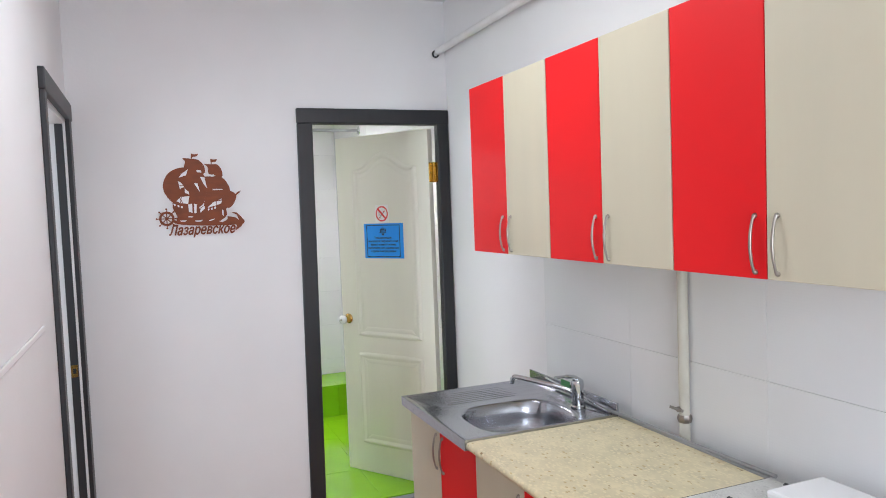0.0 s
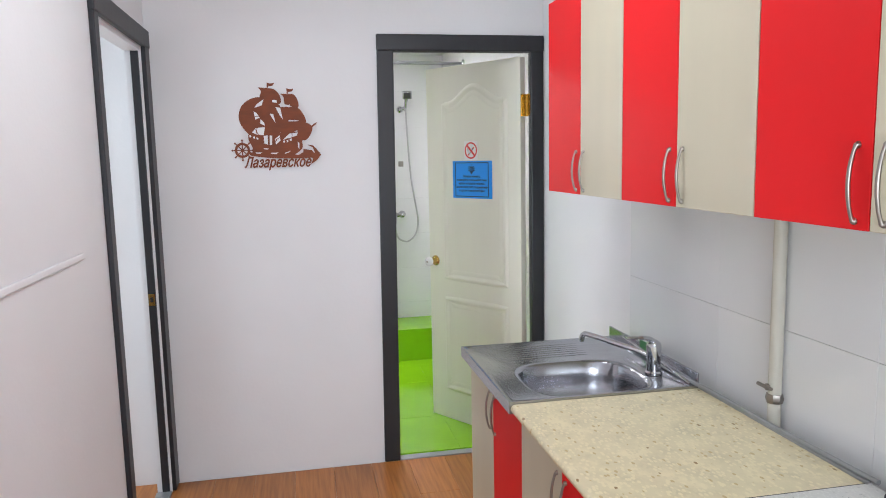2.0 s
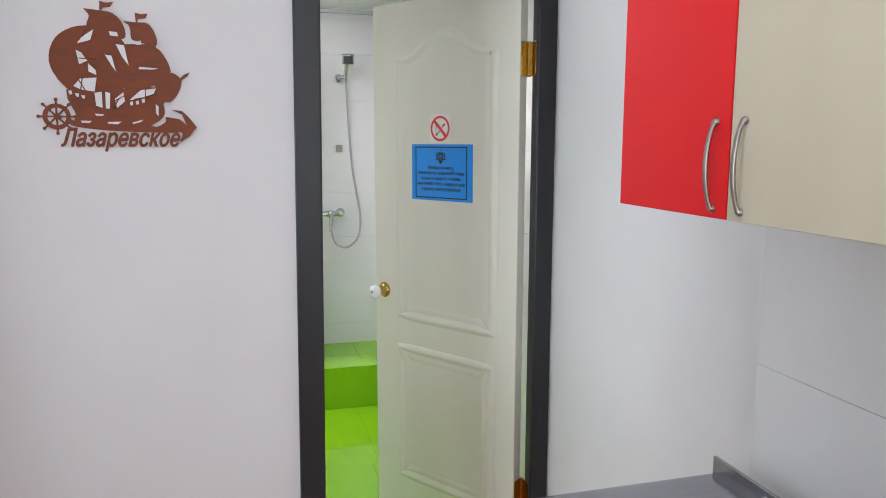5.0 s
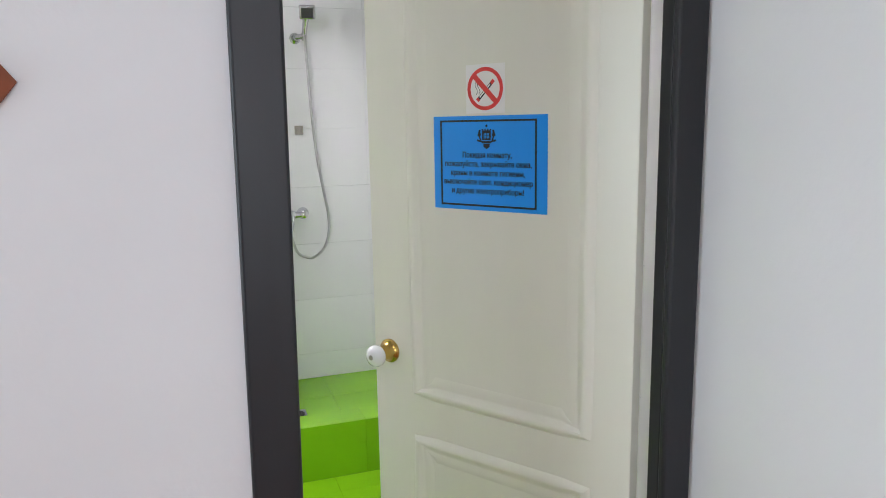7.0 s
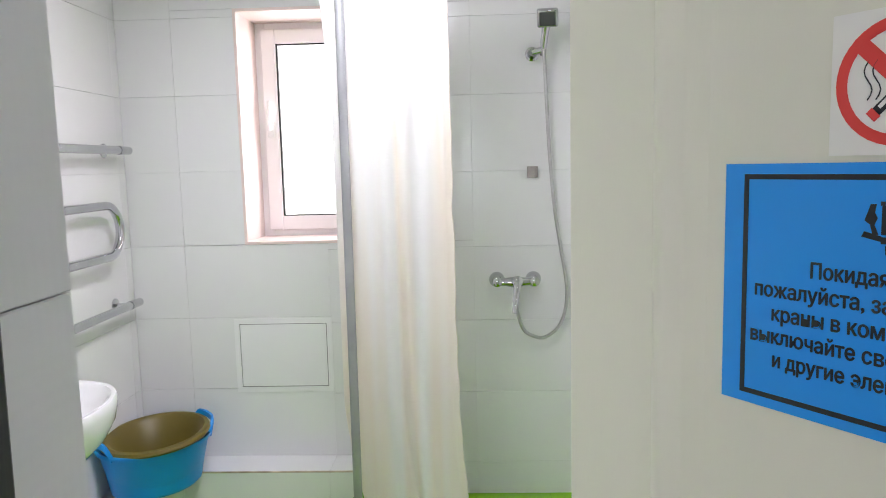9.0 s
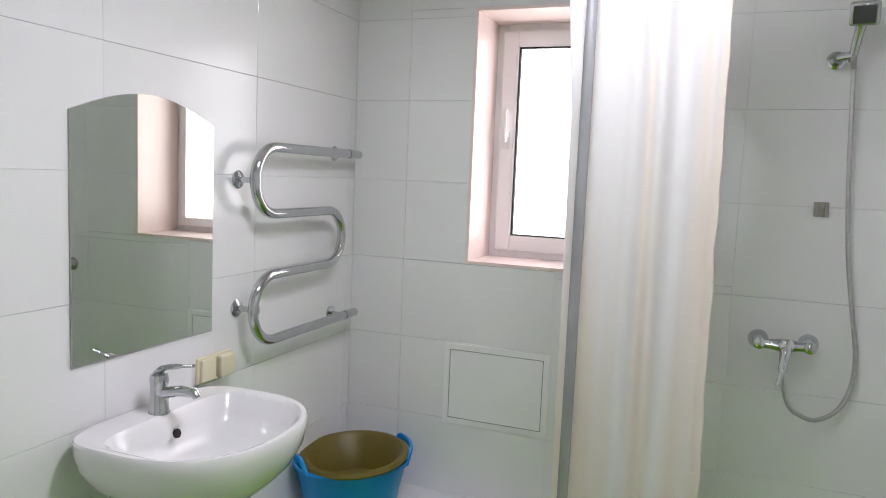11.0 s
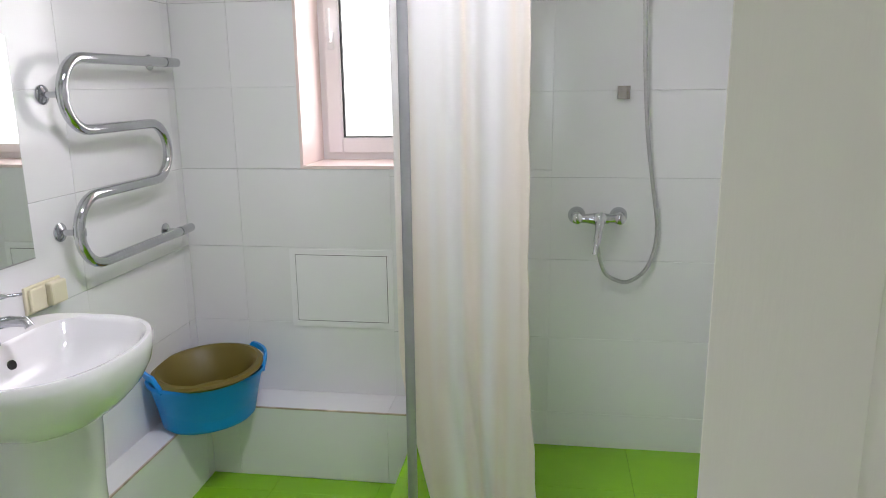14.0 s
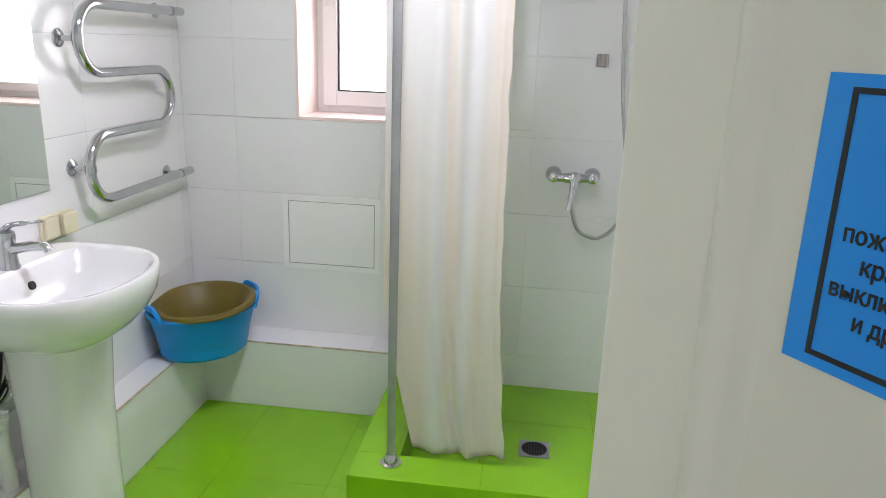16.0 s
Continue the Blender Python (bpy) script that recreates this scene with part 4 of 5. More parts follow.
part("plate", boxes((1.765, 1.875, 6.395, 6.505, SF, SF + 0.003), bevel=0.001), GALVANISED, drain)
bm = bmesh.new()
turned(bm, (1.82, 6.45, SF + 0.003), (0, 0, 1), [(0, 0.046), (0.0015, 0.046), (0.0015, 0.04), (0.0005, 0.038)], 28)
grate = part("grate", bm, DARK, drain, "dark round grate", True)
for i in range(-3, 4):
    part("bar", boxes((1.82 + i * 0.01 - 0.0015, 1.82 + i * 0.01 + 0.0015, 6.418, 6.482, SF + 0.0045, SF + 0.006)), BLACK_IRON, grate)

rail = thing("curtain_rail", (1.365, 6.075, KZ), "grey metal shower curtain pole and rail", "curtain rail")
bm = bmesh.new()
tube(bm, [(1.365, 6.075, KZ), (1.366, 6.078, 2.237)], 0.0135, 16)
part("pole", bm, GALVANISED, rail, smooth=True)
bm = bmesh.new()
turned(bm, (1.365, 6.075, KZ), (0, 0, 1), [(0, 0.034), (0.005, 0.034), (0.008, 0.022), (0.03, 0.018), (0.034, 0.014)], 24)
part("foot_flange", bm, CHROME, rail, "round chrome foot flange", True)
bm = bmesh.new()
tube(bm, [(1.355, 6.08, 2.237), (BR - 0.002, 6.112, 2.237)], 0.0125, 14)
part("front_rail", bm, GALVANISED, rail, smooth=True)
bm = bmesh.new()
tube(bm, [(1.366, 6.078, 2.24), (1.37, BB - 0.002, 2.24)], 0.0125, 14)
part("side_rail", bm, GALVANISED, rail, smooth=True)
bm = bmesh.new()
turned(bm, (BR, 6.112, 2.237), (-1, 0, 0), [(0, 0.032), (0.006, 0.03), (0.016, 0.018)], 20)
part("wall_flange", bm, CHROME, rail, smooth=True)

# the curtain is gathered at the pole; its foot hangs inside the kerb
curtain = thing("shower_curtain", (1.5, 6.13, KZ), "cream satin shower curtain gathered beside the pole", "curtain")
bm = bmesh.new()
nu, nv = 110, 90
grid = []
for j in range(nv + 1):
    f = j / nv
    z = 2.205 + (KZ + 0.012 - 2.205) * f
    low = max(0.0, (f - 0.72) / 0.28)
    xl = 1.325 - 0.035 * max(0, 1 - f / 0.25) + 0.095 * low ** 1.3
    xr = 1.668 + 0.014 * f + 0.034 * low
    row = []
    for i in range(nu + 1):
        u = i / nu
        x = xl + (xr - xl) * u
        # a flat panel, three soft folds, then a hem that puckers
        mid = math.exp(-((u - 0.56) / 0.17) ** 2)
        fold = 0.013 * mid * math.sin((u - 0.3) * 34 + 0.5 * math.sin(f * 2.4))
        fold += 0.006 * math.sin(u * 9 + 0.8 * f) + 0.005 * noise.noise((u * 3, f * 3, 2.0))
        fold += 0.012 * low * math.sin(u * 15 + 1.0)
        hem = max(0.0, (u - 0.8) / 0.2)
        fold += 0.006 * hem * noise.noise((u * 5, f * 22, 5.0)) + 0.002 * hem * noise.noise((u * 9, f * 60, 1.0))
        seam = max(0.0, 1 - abs(u - 0.93) / 0.02)
        y = 6.115 + 0.03 * f + fold - 0.002 * seam - 0.012 * max(0, 1 - u / 0.08) * (1 - low)
        row.append(bm.verts.new((x + 0.006 * hem * noise.noise((0.0, f * 18, 7.0)), y, z)))
    grid.append(row)
for a, b in zip(grid, grid[1:]):
    for i in range(nu):
        bm.faces.new((a[i], a[i + 1], b[i + 1], b[i]))
cloth = part("cloth", bm, CURTAIN, curtain, "cream satin cloth with soft stripes", True)
th = cloth.modifiers.new("thickness", "SOLIDIFY")
th.thickness = 0.0012
for i in range(9):
    bm = bmesh.new()
    x = 1.34 + 0.04 * i
    tube(bm, [(x, 6.085 + (x - 1.36) * 0.03 + 0.021 * math.cos(a), 2.23 + 0.024 * math.sin(a)) for a in [2 * math.pi * k / 18 for k in range(18)]], 0.0022, 6, True)
    part("ring", bm, WHITE_PLASTIC, curtain, "white plastic curtain ring", True)

shower = thing("shower_set", (1.906, BB, 1.04), "chrome shower mixer with ribbed hose and hand shower", "shower")
MY = BB - 0.062
for x in (1.826, 1.976):
    bm = bmesh.new()
    turned(bm, (x, BB, 1.045), (0, -1, 0), [(0, 0.032), (0.008, 0.031), (0.018, 0.022), (0.026, 0.019), (0.062, 0.02), (0.078, 0.019), (0.082, 0.012)], 24)
    part("rosette", bm, CHROME, shower, smooth=True)
bm = bmesh.new()
tube(bm, [(1.826, MY, 1.043), (1.86, MY, 1.043), (1.901, MY, 1.042), (1.94, MY, 1.044), (1.976, MY, 1.045)], [0.0165, 0.017, 0.024, 0.017, 0.0165], 16)
turned(bm, (1.906, MY, 1.04), (0, -0.8, 0.25), [(0, 0.022), (0.02, 0.024), (0.036, 0.022), (0.042, 0.01)], 20)
tube(bm, [(1.9, MY, 1.03), (1.9, MY, 0.99)], 0.011, 12)
part("body", bm, CHROME, shower, smooth=True)
bm = bmesh.new()
tube(bm, smooth_path([(1.906, MY - 0.028, 1.05), (1.902, MY - 0.052, 1.02), (1.893, MY - 0.07, 0.965), (1.887, MY - 0.082, 0.93)], 5), [0.016] * 5 + [0.013] * 5 + [0.009] * 6, 12, flat=0.6)
part("lever", bm, CHROME, shower, smooth=True)
path = smooth_path([(1.9, MY, 0.99), (1.903, MY, 0.93), (1.93, MY + 0.01, 0.845), (1.975, MY + 0.02, 0.812), (2.02, MY + 0.024, 0.808), (2.075, MY + 0.028, 0.85), (2.105, MY + 0.03, 0.93), (2.108, MY + 0.03, 1.03), (2.085, MY + 0.03, 1.18), (2.06, MY + 0.025, 1.35), (2.042, MY + 0.015, 1.55), (2.03, MY, 1.75), (2.022, MY - 0.01, 1.9), (2.017, MY - 0.03, 1.955)], 26)
bm = bmesh.new()
tube(bm, path, [0.0068 + (0.0011 if i % 2 else 0) for i in range(len(path))], 9)
part("hose", bm, HOSE, shower, "ribbed metal shower hose", True)

bm = bmesh.new()
turned(bm, (1.98, BB, 1.95), (0, -1, 0), [(0, 0.028), (0.006, 0.028), (0.01, 0.02), (0.04, 0.016), (0.06, 0.017)], 20)
tube(bm, [(1.98, BB - 0.052, 1.95), (2.02, BB - 0.075, 1.955)], 0.014, 12)
part("wall_bracket", bm, CHROME, shower, smooth=True)
bm = bmesh.new()
tube(bm, smooth_path([(2.016, BB - 0.068, 1.935), (2.018, BB - 0.085, 1.975), (2.022, BB - 0.11, 2.02), (2.025, BB - 0.13, 2.05)], 4), [0.011, 0.012, 0.0125, 0.013, 0.013, 0.014, 0.014, 0.014, 0.015, 0.016, 0.017, 0.018, 0.018], 12)
part("shower_handle", bm, CHROME, shower, smooth=True)
bm = box(bmesh.new(), -0.04, 0.04, -0.012, 0.012, -0.035, 0.035, bevel=0.008, seg=3)
bmesh.ops.transform(bm, matrix=pose(2.027, BB - 0.145, 2.062, 28, 0, -8), verts=bm.verts[:])
face = part("spray_head", bm, CHROME, shower, "square chrome spray head", True)
bm = box(bmesh.new(), -0.03, 0.03, -0.0155, -0.012, -0.026, 0.026, bevel=0.004)
bmesh.ops.transform(bm, matrix=pose(2.027, BB - 0.145, 2.062, 28, 0, -8), verts=bm.verts[:])
part("spray_plate", bm, SPRAY, face, "dark grey spray plate")
whole("wall_hook", boxes((1.955, 1.997, BB - 0.006, BB, 1.461, 1.507), (1.955, 1.966, BB - 0.022, BB - 0.006, 1.461, 1.507), (1.986, 1.997, BB - 0.022, BB - 0.006, 1.461, 1.507), (1.966, 1.986, BB - 0.018, BB - 0.006, 1.488, 1.507), bevel=0.0015), NICKEL, "small forked grey metal hook on the tiles", "hook")

# ---- ledge along two walls ----
LX, LY, LZ = 0.408, 6.782, 0.293
structure("tiled_ledge", boxes((BL - 0.007, LX - 0.007, 5.0, BB, -0.01, LZ - 0.007), (LX - 0.007, KX0 + 0.006, LY + 0.007, BB, -0.01, LZ - 0.007)), GROUT, "low white tiled ledge boxing in the pipes", "ledge")

EDGE_GROUT = surface("dirty_beige_grout", (0.5, 0.42, 0.33), 0.85, vary=0.35, scale=22, grain=200, bump=0.4)
structure("ledge_edge_trim", boxes((LX - 0.005, LX + 0.0015, 5.0, LY - 0.002, LZ - 0.004, LZ + 0.0015), (LX - 0.005, KX0, LY - 0.0015, LY + 0.005, LZ - 0.004, LZ + 0.0015)), EDGE_GROUT, "dirty beige grout along the ledge's edge", "trim")

hatch = thing("access_hatch", (0.92, BB, 0.6), "white plastic access hatch in the tiled wall", "access hatch")
hx0, hx1, hz0, hz1 = 0.737, 1.108, 0.6, 0.873
part("frame", boxes((hx0 - 0.022, hx0, BB - 0.005, BB + 0.001, hz0 - 0.022, hz1 + 0.022), (hx1, hx1 + 0.022, BB - 0.005, BB + 0.001, hz0 - 0.022, hz1 + 0.022), (hx0, hx1, BB - 0.005, BB + 0.001, hz0 - 0.022, hz0), (hx0, hx1, BB - 0.005, BB + 0.001, hz1, hz1 + 0.022)), WHITE_PLASTIC, hatch)
# black sheet behind the door paints the shade of its narrow gap
part("gap", boxes((hx0, hx1, BB - 0.0015, BB + 0.001, hz0, hz1)), RUBBER, hatch, "dark gap round the hatch door")
part("door", boxes((hx0 + 0.002, hx1 - 0.0025, BB - 0.004, BB - 0.0016, hz0 + 0.0025, hz1 - 0.0025), bevel=0.0008), WHITE_PLASTIC, hatch, "flat white hatch door")

# ---- heated towel rail ----
towel = thing("towel_rail", (BL, 6.5, 1.3), "chrome S-shaped heated towel rail on the wall", "towel rail")
RX = BL + 0.066
f = lambda u, v: (RX, u, v)
pts = [(RX, 6.855, 1.608), (RX, 6.6, 1.608)] + arc((6.3, 1.5035), 0.1045, 90, 270, 14, f) + [(RX, 6.62, 1.399)] + arc((6.64, 1.3025), 0.0965, 90, -90, 14, f) + [(RX, 6.45, 1.206)] + arc((6.3, 1.1), 0.106, 90, 270, 14, f) + [(RX, 6.6, 0.994), (RX, 6.855, 0.994)]
bm = bmesh.new()
tube(bm, pts, 0.0165, 16)
part("bent_pipe", bm, CHROME, towel, smooth=True)
for y, z in ((6.198, 1.5035), (6.198, 1.105), (6.78, 1.608), (6.78, 0.994)):
    bm = bmesh.new()
    turned(bm, (BL, y, z), (1, 0, 0), [(0, 0.028), (0.004, 0.028), (0.008, 0.02), (0.012, 0.009), (0.066, 0.009)], 20)
    part("bracket", bm, CHROME, towel, smooth=True)
    bm = bmesh.new()
    ax = (0, 0, 1) if y < 6.3 else (0, 1, 0)
    turned(bm, Vector((RX, y, z)) - 0.011 * Vector(ax), ax, [(0, 0.018), (0.022, 0.018)], 18)
    part("clamp", bm, CHROME, towel, smooth=True)

# ---- mirror ----
mir = thing("mirror", (BL, 5.83, 1.055), "frameless wall mirror with an arched top", "mirror")
my0, my1, mz0, mz1 = 5.583, 6.078, 1.055, 1.655
out = [(my0, mz0), (my1, mz0)] + [(my1 + (my0 - my1) * i / 20, mz1 + 0.06 * math.sin(math.pi * i / 20)) for i in range(21)]
bm = bmesh.new()
slab(bm, out, 0.0048, lambda u, v, w: Vector((BL + 0.0005 + w, u, v)))
part("edge", bm, GREY_PIPE, mir, "dark ground glass edge")
c = (sum(p[0] for p in out) / len(out), sum(p[1] for p in out) / len(out))
bm = bmesh.new()
slab(bm, [(c[0] + (u - c[0]) * 0.993, c[1] + (v - c[1]) * 0.993) for u, v in out], 0.0006, lambda u, v, w: Vector((BL + 0.0055 + w, u, v)))
part("glass", bm, MIRROR, mir)

# ---- washbasin ----
wash = thing("washbasin", (0.5, 5.8, 0), "white porcelain washbasin on a pedestal", "washbasin")
WCX, WCY, WZ = 0.5, 5.795, 0.904


def basin_loop(s, z, dx=0.0, sx=1.0, sy=1.0, n=56):
    out = []
    for i in range(n):
        a = 2 * math.pi * i / n
        c, d = math.cos(a), math.sin(a)
        e = 2.35 if c > 0 else 5.0
        hx = 0.24 if c > 0 else 0.2
        x = hx * sx * s * math.copysign(abs(c) ** (2 / e), c)
        y = 0.27 * sy * s * math.copysign(abs(d) ** (2 / e), d)
        out.append((max(WCX + dx + x, BL + 0.002), WCY + y, z))
    return out


bm = bmesh.new()
rings(bm, [basin_loop(0.42, 0.715), basin_loop(0.55, 0.725), basin_loop(0.72, 0.75), basin_loop(0.87, 0.79), basin_loop(0.965, 0.835), basin_loop(0.995, 0.872), basin_loop(1.0, WZ - 0.006), basin_loop(0.985, WZ), basin_loop(0.94, WZ - 0.001),
           basin_loop(0.9, WZ - 0.003, 0.035, 0.86), basin_loop(0.87, WZ - 0.012, 0.035, 0.84), basin_loop(0.8, WZ - 0.055, 0.033, 0.82), basin_loop(0.64, WZ - 0.1, 0.03, 0.8), basin_loop(0.35, WZ - 0.12, 0.025, 0.8), basin_loop(0.1, WZ - 0.126, 0.02, 0.8)])
part("basin", bm, PORCELAIN, wash, smooth=True)
bm = bmesh.new()


def ped_loop(z, hx, hy, n=32):
    return [(0.475 + hx * math.copysign(abs(math.cos(a)) ** 0.75, math.cos(a)), WCY + 0.012 + hy * math.copysign(abs(math.sin(a)) ** 0.75, math.sin(a)), z) for a in [2 * math.pi * i / n for i in range(n)]]


rings(bm, [ped_loop(0.0, 0.112, 0.132), ped_loop(0.03, 0.11, 0.13), ped_loop(0.3, 0.105, 0.125), ped_loop(0.5, 0.107, 0.128), ped_loop(0.64, 0.114, 0.136), ped_loop(0.725, 0.118, 0.14)])
part("pedestal", bm, PORCELAIN, wash, smooth=True)
# black disc as the overflow's inner shade, no opening behind it
bm = bmesh.new()
turned(bm, (0.4285, 5.782, 0.86), (0.9, 0, 0.3), [(0, 0.012), (0.006, 0.012)], 16)
part("overflow_hole", bm, DARK, wash, "dark overflow hole")
bm = bmesh.new()
tube(bm, [(0.375, 5.755, 0.66), (0.375, 5.755, 0.6)], 0.03, 14)
part("drain_cup", bm, PIPE_PAINT, wash, "dull beige drain cup", True)
bm = bmesh.new()
tube(bm, smooth_path([(0.37, 5.745, 0.6), (0.37, 5.74, 0.56), (0.365, 5.715, 0.535), (0.36, 5.69, 0.525)], 5), 0.021, 14)
part("trap_elbow", bm, CHROME, wash, "chrome trap elbow", True)
bm = bmesh.new()
path = smooth_path([(0.36, 5.69, 0.53), (0.36, 5.675, 0.46), (0.365, 5.68, 0.3), (0.36, 5.69, 0.1), (0.36, 5.69, 0.0)], 14)
tube(bm, path, [0.021 + (0.003 if i % 2 else 0) for i in range(len(path))], 12)
part("corrugated_waste_pipe", bm, WHITE_PIPE, wash, "white corrugated waste pipe", True)
for dy in (0.0, 0.035):
    bm = bmesh.new()
    tube(bm, smooth_path([(0.35, 5.73 + dy, 0.68), (0.34, 5.725 + dy, 0.6), (0.335, 5.7 + dy * 0.5, 0.55), (0.31, 5.66, 0.5 - dy), (0.296, 5.64, 0.48 - dy)], 5), 0.007, 8)
    part("supply_hose", bm, RUBBER, wash, "thin black supply hose", True)

faucet = thing("basin_tap", (0.362, 5.795, WZ), "chrome single-lever basin mixer tap", "tap")
bm = bmesh.new()
turned(bm, (0.362, 5.795, WZ - 0.004), (0, 0, 1), [(0, 0.027), (0.005, 0.027), (0.01, 0.024), (0.07, 0.022), (0.09, 0.024), (0.102, 0.022), (0.108, 0.012)], 24)
part("body", bm, CHROME, faucet, smooth=True)
bm = bmesh.new()
tube(bm, [(0.37, 5.795, WZ + 0.05), (0.43, 5.8, WZ + 0.063), (0.47, 5.803, WZ + 0.062), (0.478, 5.803, WZ + 0.05)], [0.016, 0.014, 0.013, 0.012], 14)
part("spout", bm, CHROME, faucet, smooth=True)
bm = bmesh.new()
tube(bm, smooth_path([(0.355, 5.795, WZ + 0.1), (0.38, 5.797, WZ + 0.118), (0.43, 5.8, WZ + 0.127), (0.465, 5.803, WZ + 0.132)], 5), [0.018] * 5 + [0.014] * 5 + [0.008] * 6, 12, flat=0.5)
part("lever", bm, CHROME, faucet, smooth=True)

socket = thing("switch_and_socket", (BL, 6.085, 0.94), "ivory plastic switch and socket with a lid", "socket")
part("back_plate", boxes((BL, BL + 0.01, 6.012, 6.162, 0.905, 0.985), bevel=0.003), IVORY, socket)
part("switch", boxes((BL + 0.01, BL + 0.022, 6.02, 6.082, 0.913, 0.978), bevel=0.004), IVORY, socket)
part("socket_lid", boxes((BL + 0.01, BL + 0.034, 6.09, 6.156, 0.912, 0.98), bevel=0.006), IVORY, socket)

# ---- tubs on the ledge ----
tub = thing("plastic_tub", (0.5, 6.7, LZ), "blue oval plastic tub with two handles on the ledge", "tub")
TCX, TCY, TA = 0.473, 6.66, radians(43)


def tub_loop(a, b, z, cx=TCX, cy=TCY, n=40):
    return [(cx + a * math.cos(t) * math.cos(TA) - b * math.sin(t) * math.sin(TA), cy + a * math.cos(t) * math.sin(TA) + b * math.sin(t) * math.cos(TA), z) for t in [2 * math.pi * i / n for i in range(n)]]


bm = bmesh.new()
rings(bm, [tub_loop(0.155, 0.118, LZ + 0.001), tub_loop(0.165, 0.128, LZ + 0.012), tub_loop(0.207, 0.172, LZ + 0.185), tub_loop(0.216, 0.181, LZ + 0.183), tub_loop(0.218, 0.183, LZ + 0.19), tub_loop(0.216, 0.181, LZ + 0.196), tub_loop(0.21, 0.175, LZ + 0.196), tub_loop(0.203, 0.168, LZ + 0.189), tub_loop(0.17, 0.13, LZ + 0.015)])
part("bowl", bm, BLUE_PLASTIC, tub, smooth=True)
for sgn in (-1, 1):
    # a flat strap that stands up from the rim round a slot
    loops = []
    for i in range(21):
        k = i / 20
        t = -0.46 + 0.92 * k
        lift = min(1.0, 2.6 * math.sin(math.pi * k)) ** 0.8
        e = 0.206 + 0.012 * lift
        dirx, diry = math.cos(t) * sgn, math.sin(t) * 0.95
        loop = []
        for w, h in ((-0.004, -0.011), (0.006, -0.011), (0.007, 0.0), (0.006, 0.011), (-0.004, 0.011), (-0.005, 0.0)):
            a, b = (e + w) * dirx, (e + w) * diry
            loop.append((TCX + a * math.cos(TA) - b * math.sin(TA), TCY + a * math.sin(TA) + b * math.cos(TA), LZ + 0.188 + 0.048 * lift + h))
        loops.append(loop)
    part("handle", rings(bmesh.new(), loops), BLUE_PLASTIC, tub, smooth=True)
bowl = thing("plastic_bowl", (TCX, TCY, LZ + 0.05), "round olive plastic bowl resting inside the blue tub", "bowl")
bm = bmesh.new()
tilt = pose(TCX + 0.004, TCY + 0.004, LZ + 0.216, 3.5, -2, 0)
prof = [(1.08 * r, h) for r, h in [(0.11, -0.13), (0.118, -0.13), (0.16, -0.014), (0.17, -0.006), (0.182, -0.016), (0.189, -0.006), (0.184, 0.004), (0.17, 0.007), (0.156, -0.004), (0.115, -0.122), (0.02, -0.124)]]
rings(bm, [[tilt @ Vector((r * math.cos(a), r * math.sin(a), z)) for a in [2 * math.pi * i / 40 for i in range(40)]] for r, z in prof])
part("body", bm, OLIVE_PLASTIC, bowl, smooth=True)

# ---- floor planks and tiles, the pieces of the setting ----
PIECES = {}


def piece_mesh(kind, w, h, d, material, bevel=0.0009):
    """A slab of w by h by d from its lower corner, chamfered on its face; shared between alike pieces."""
    key = (kind, round(w, 3), round(h, 3), round(d, 3))
    if key not in PIECES:
        e = bevel
        lo = [(0, 0, 0), (w, 0, 0), (w, h, 0), (0, h, 0)]
        mid = [(x, y, d - e) for x, y, _ in lo]
        top = [(e, e, d), (w - e, e, d), (w - e, h - e, d), (e, h - e, d)]
        bm = bmesh.new()
        rings(bm, [lo, mid, top], False, True)
        PIECES[key] = mesh_of(kind, bm, material)
    return PIECES[key]


def lay(parent, kind, material, w, h, d, m):
    ob = new(kind, piece_mesh(kind + material.name, w, h, d, material))
    ob.parent = parent
    ob.matrix_basis = m
    return ob


def cut_rects(u0, u1, v0, v1, holes):
    """A rectangle less the holes, as rectangles."""
    out = [(u0, u1, v0, v1)]
    for a, b, c, d in holes:
        nxt = []
        for p, q, r, s in out:
            if q <= a or p >= b or s <= c or r >= d:
                nxt.append((p, q, r, s))
                continue
            if r < c:
                nxt.append((p, q, r, c))
            if s > d:
                nxt.append((p, q, d, s))
            if p < a:
                nxt.append((p, a, max(r, c), min(s, d)))
            if q > b:
                nxt.append((b, q, max(r, c), min(s, d)))
        out = nxt
    return [t for t in out if t[1] - t[0] > 0.006 and t[3] - t[2] > 0.006]


def lay_field(parent, kind, material, us, vs, m, d=0.007, holes=(), gap=0.0009, side=0.0005):
    """Tiles between the joint lines us and vs, on the plane m (u, v in the plane, w out of it)."""
    for u0, u1 in zip(us, us[1:]):
        for v0, v1 in zip(vs, vs[1:]):
            for a, b, c, e in cut_rects(u0, u1, v0, v1, holes):
                s0, s1 = (0 if a == us[0] else side / 2), (0 if b == us[-1] else side / 2)
                jig = pose(a + s0, c + gap / 2, random.uniform(-0.0002, 0.0002), random.uniform(-0.06, 0.06), random.uniform(-0.06, 0.06), 0)
                lay(parent, kind, material, b - a - s0 - s1, e - c - gap, d, m @ jig)


def joints(lo, hi, pitch, through_at):
    n0 = math.ceil((lo - through_at) / pitch + 0.02)
    n1 = math.floor((hi - through_at) / pitch - 0.02)
    return [lo] + [through_at + pitch * n for n in range(n0, n1 + 1)] + [hi]


def plane(o, u, v):
    u, v = Vector(u), Vector(v)
    w = u.cross(v)
    return Matrix(((u.x, v.x, w.x, o[0]), (u.y, v.y, w.y, o[1]), (u.z, v.z, w.z, o[2]), (0, 0, 0, 1)))


find = bpy.data.objects.get
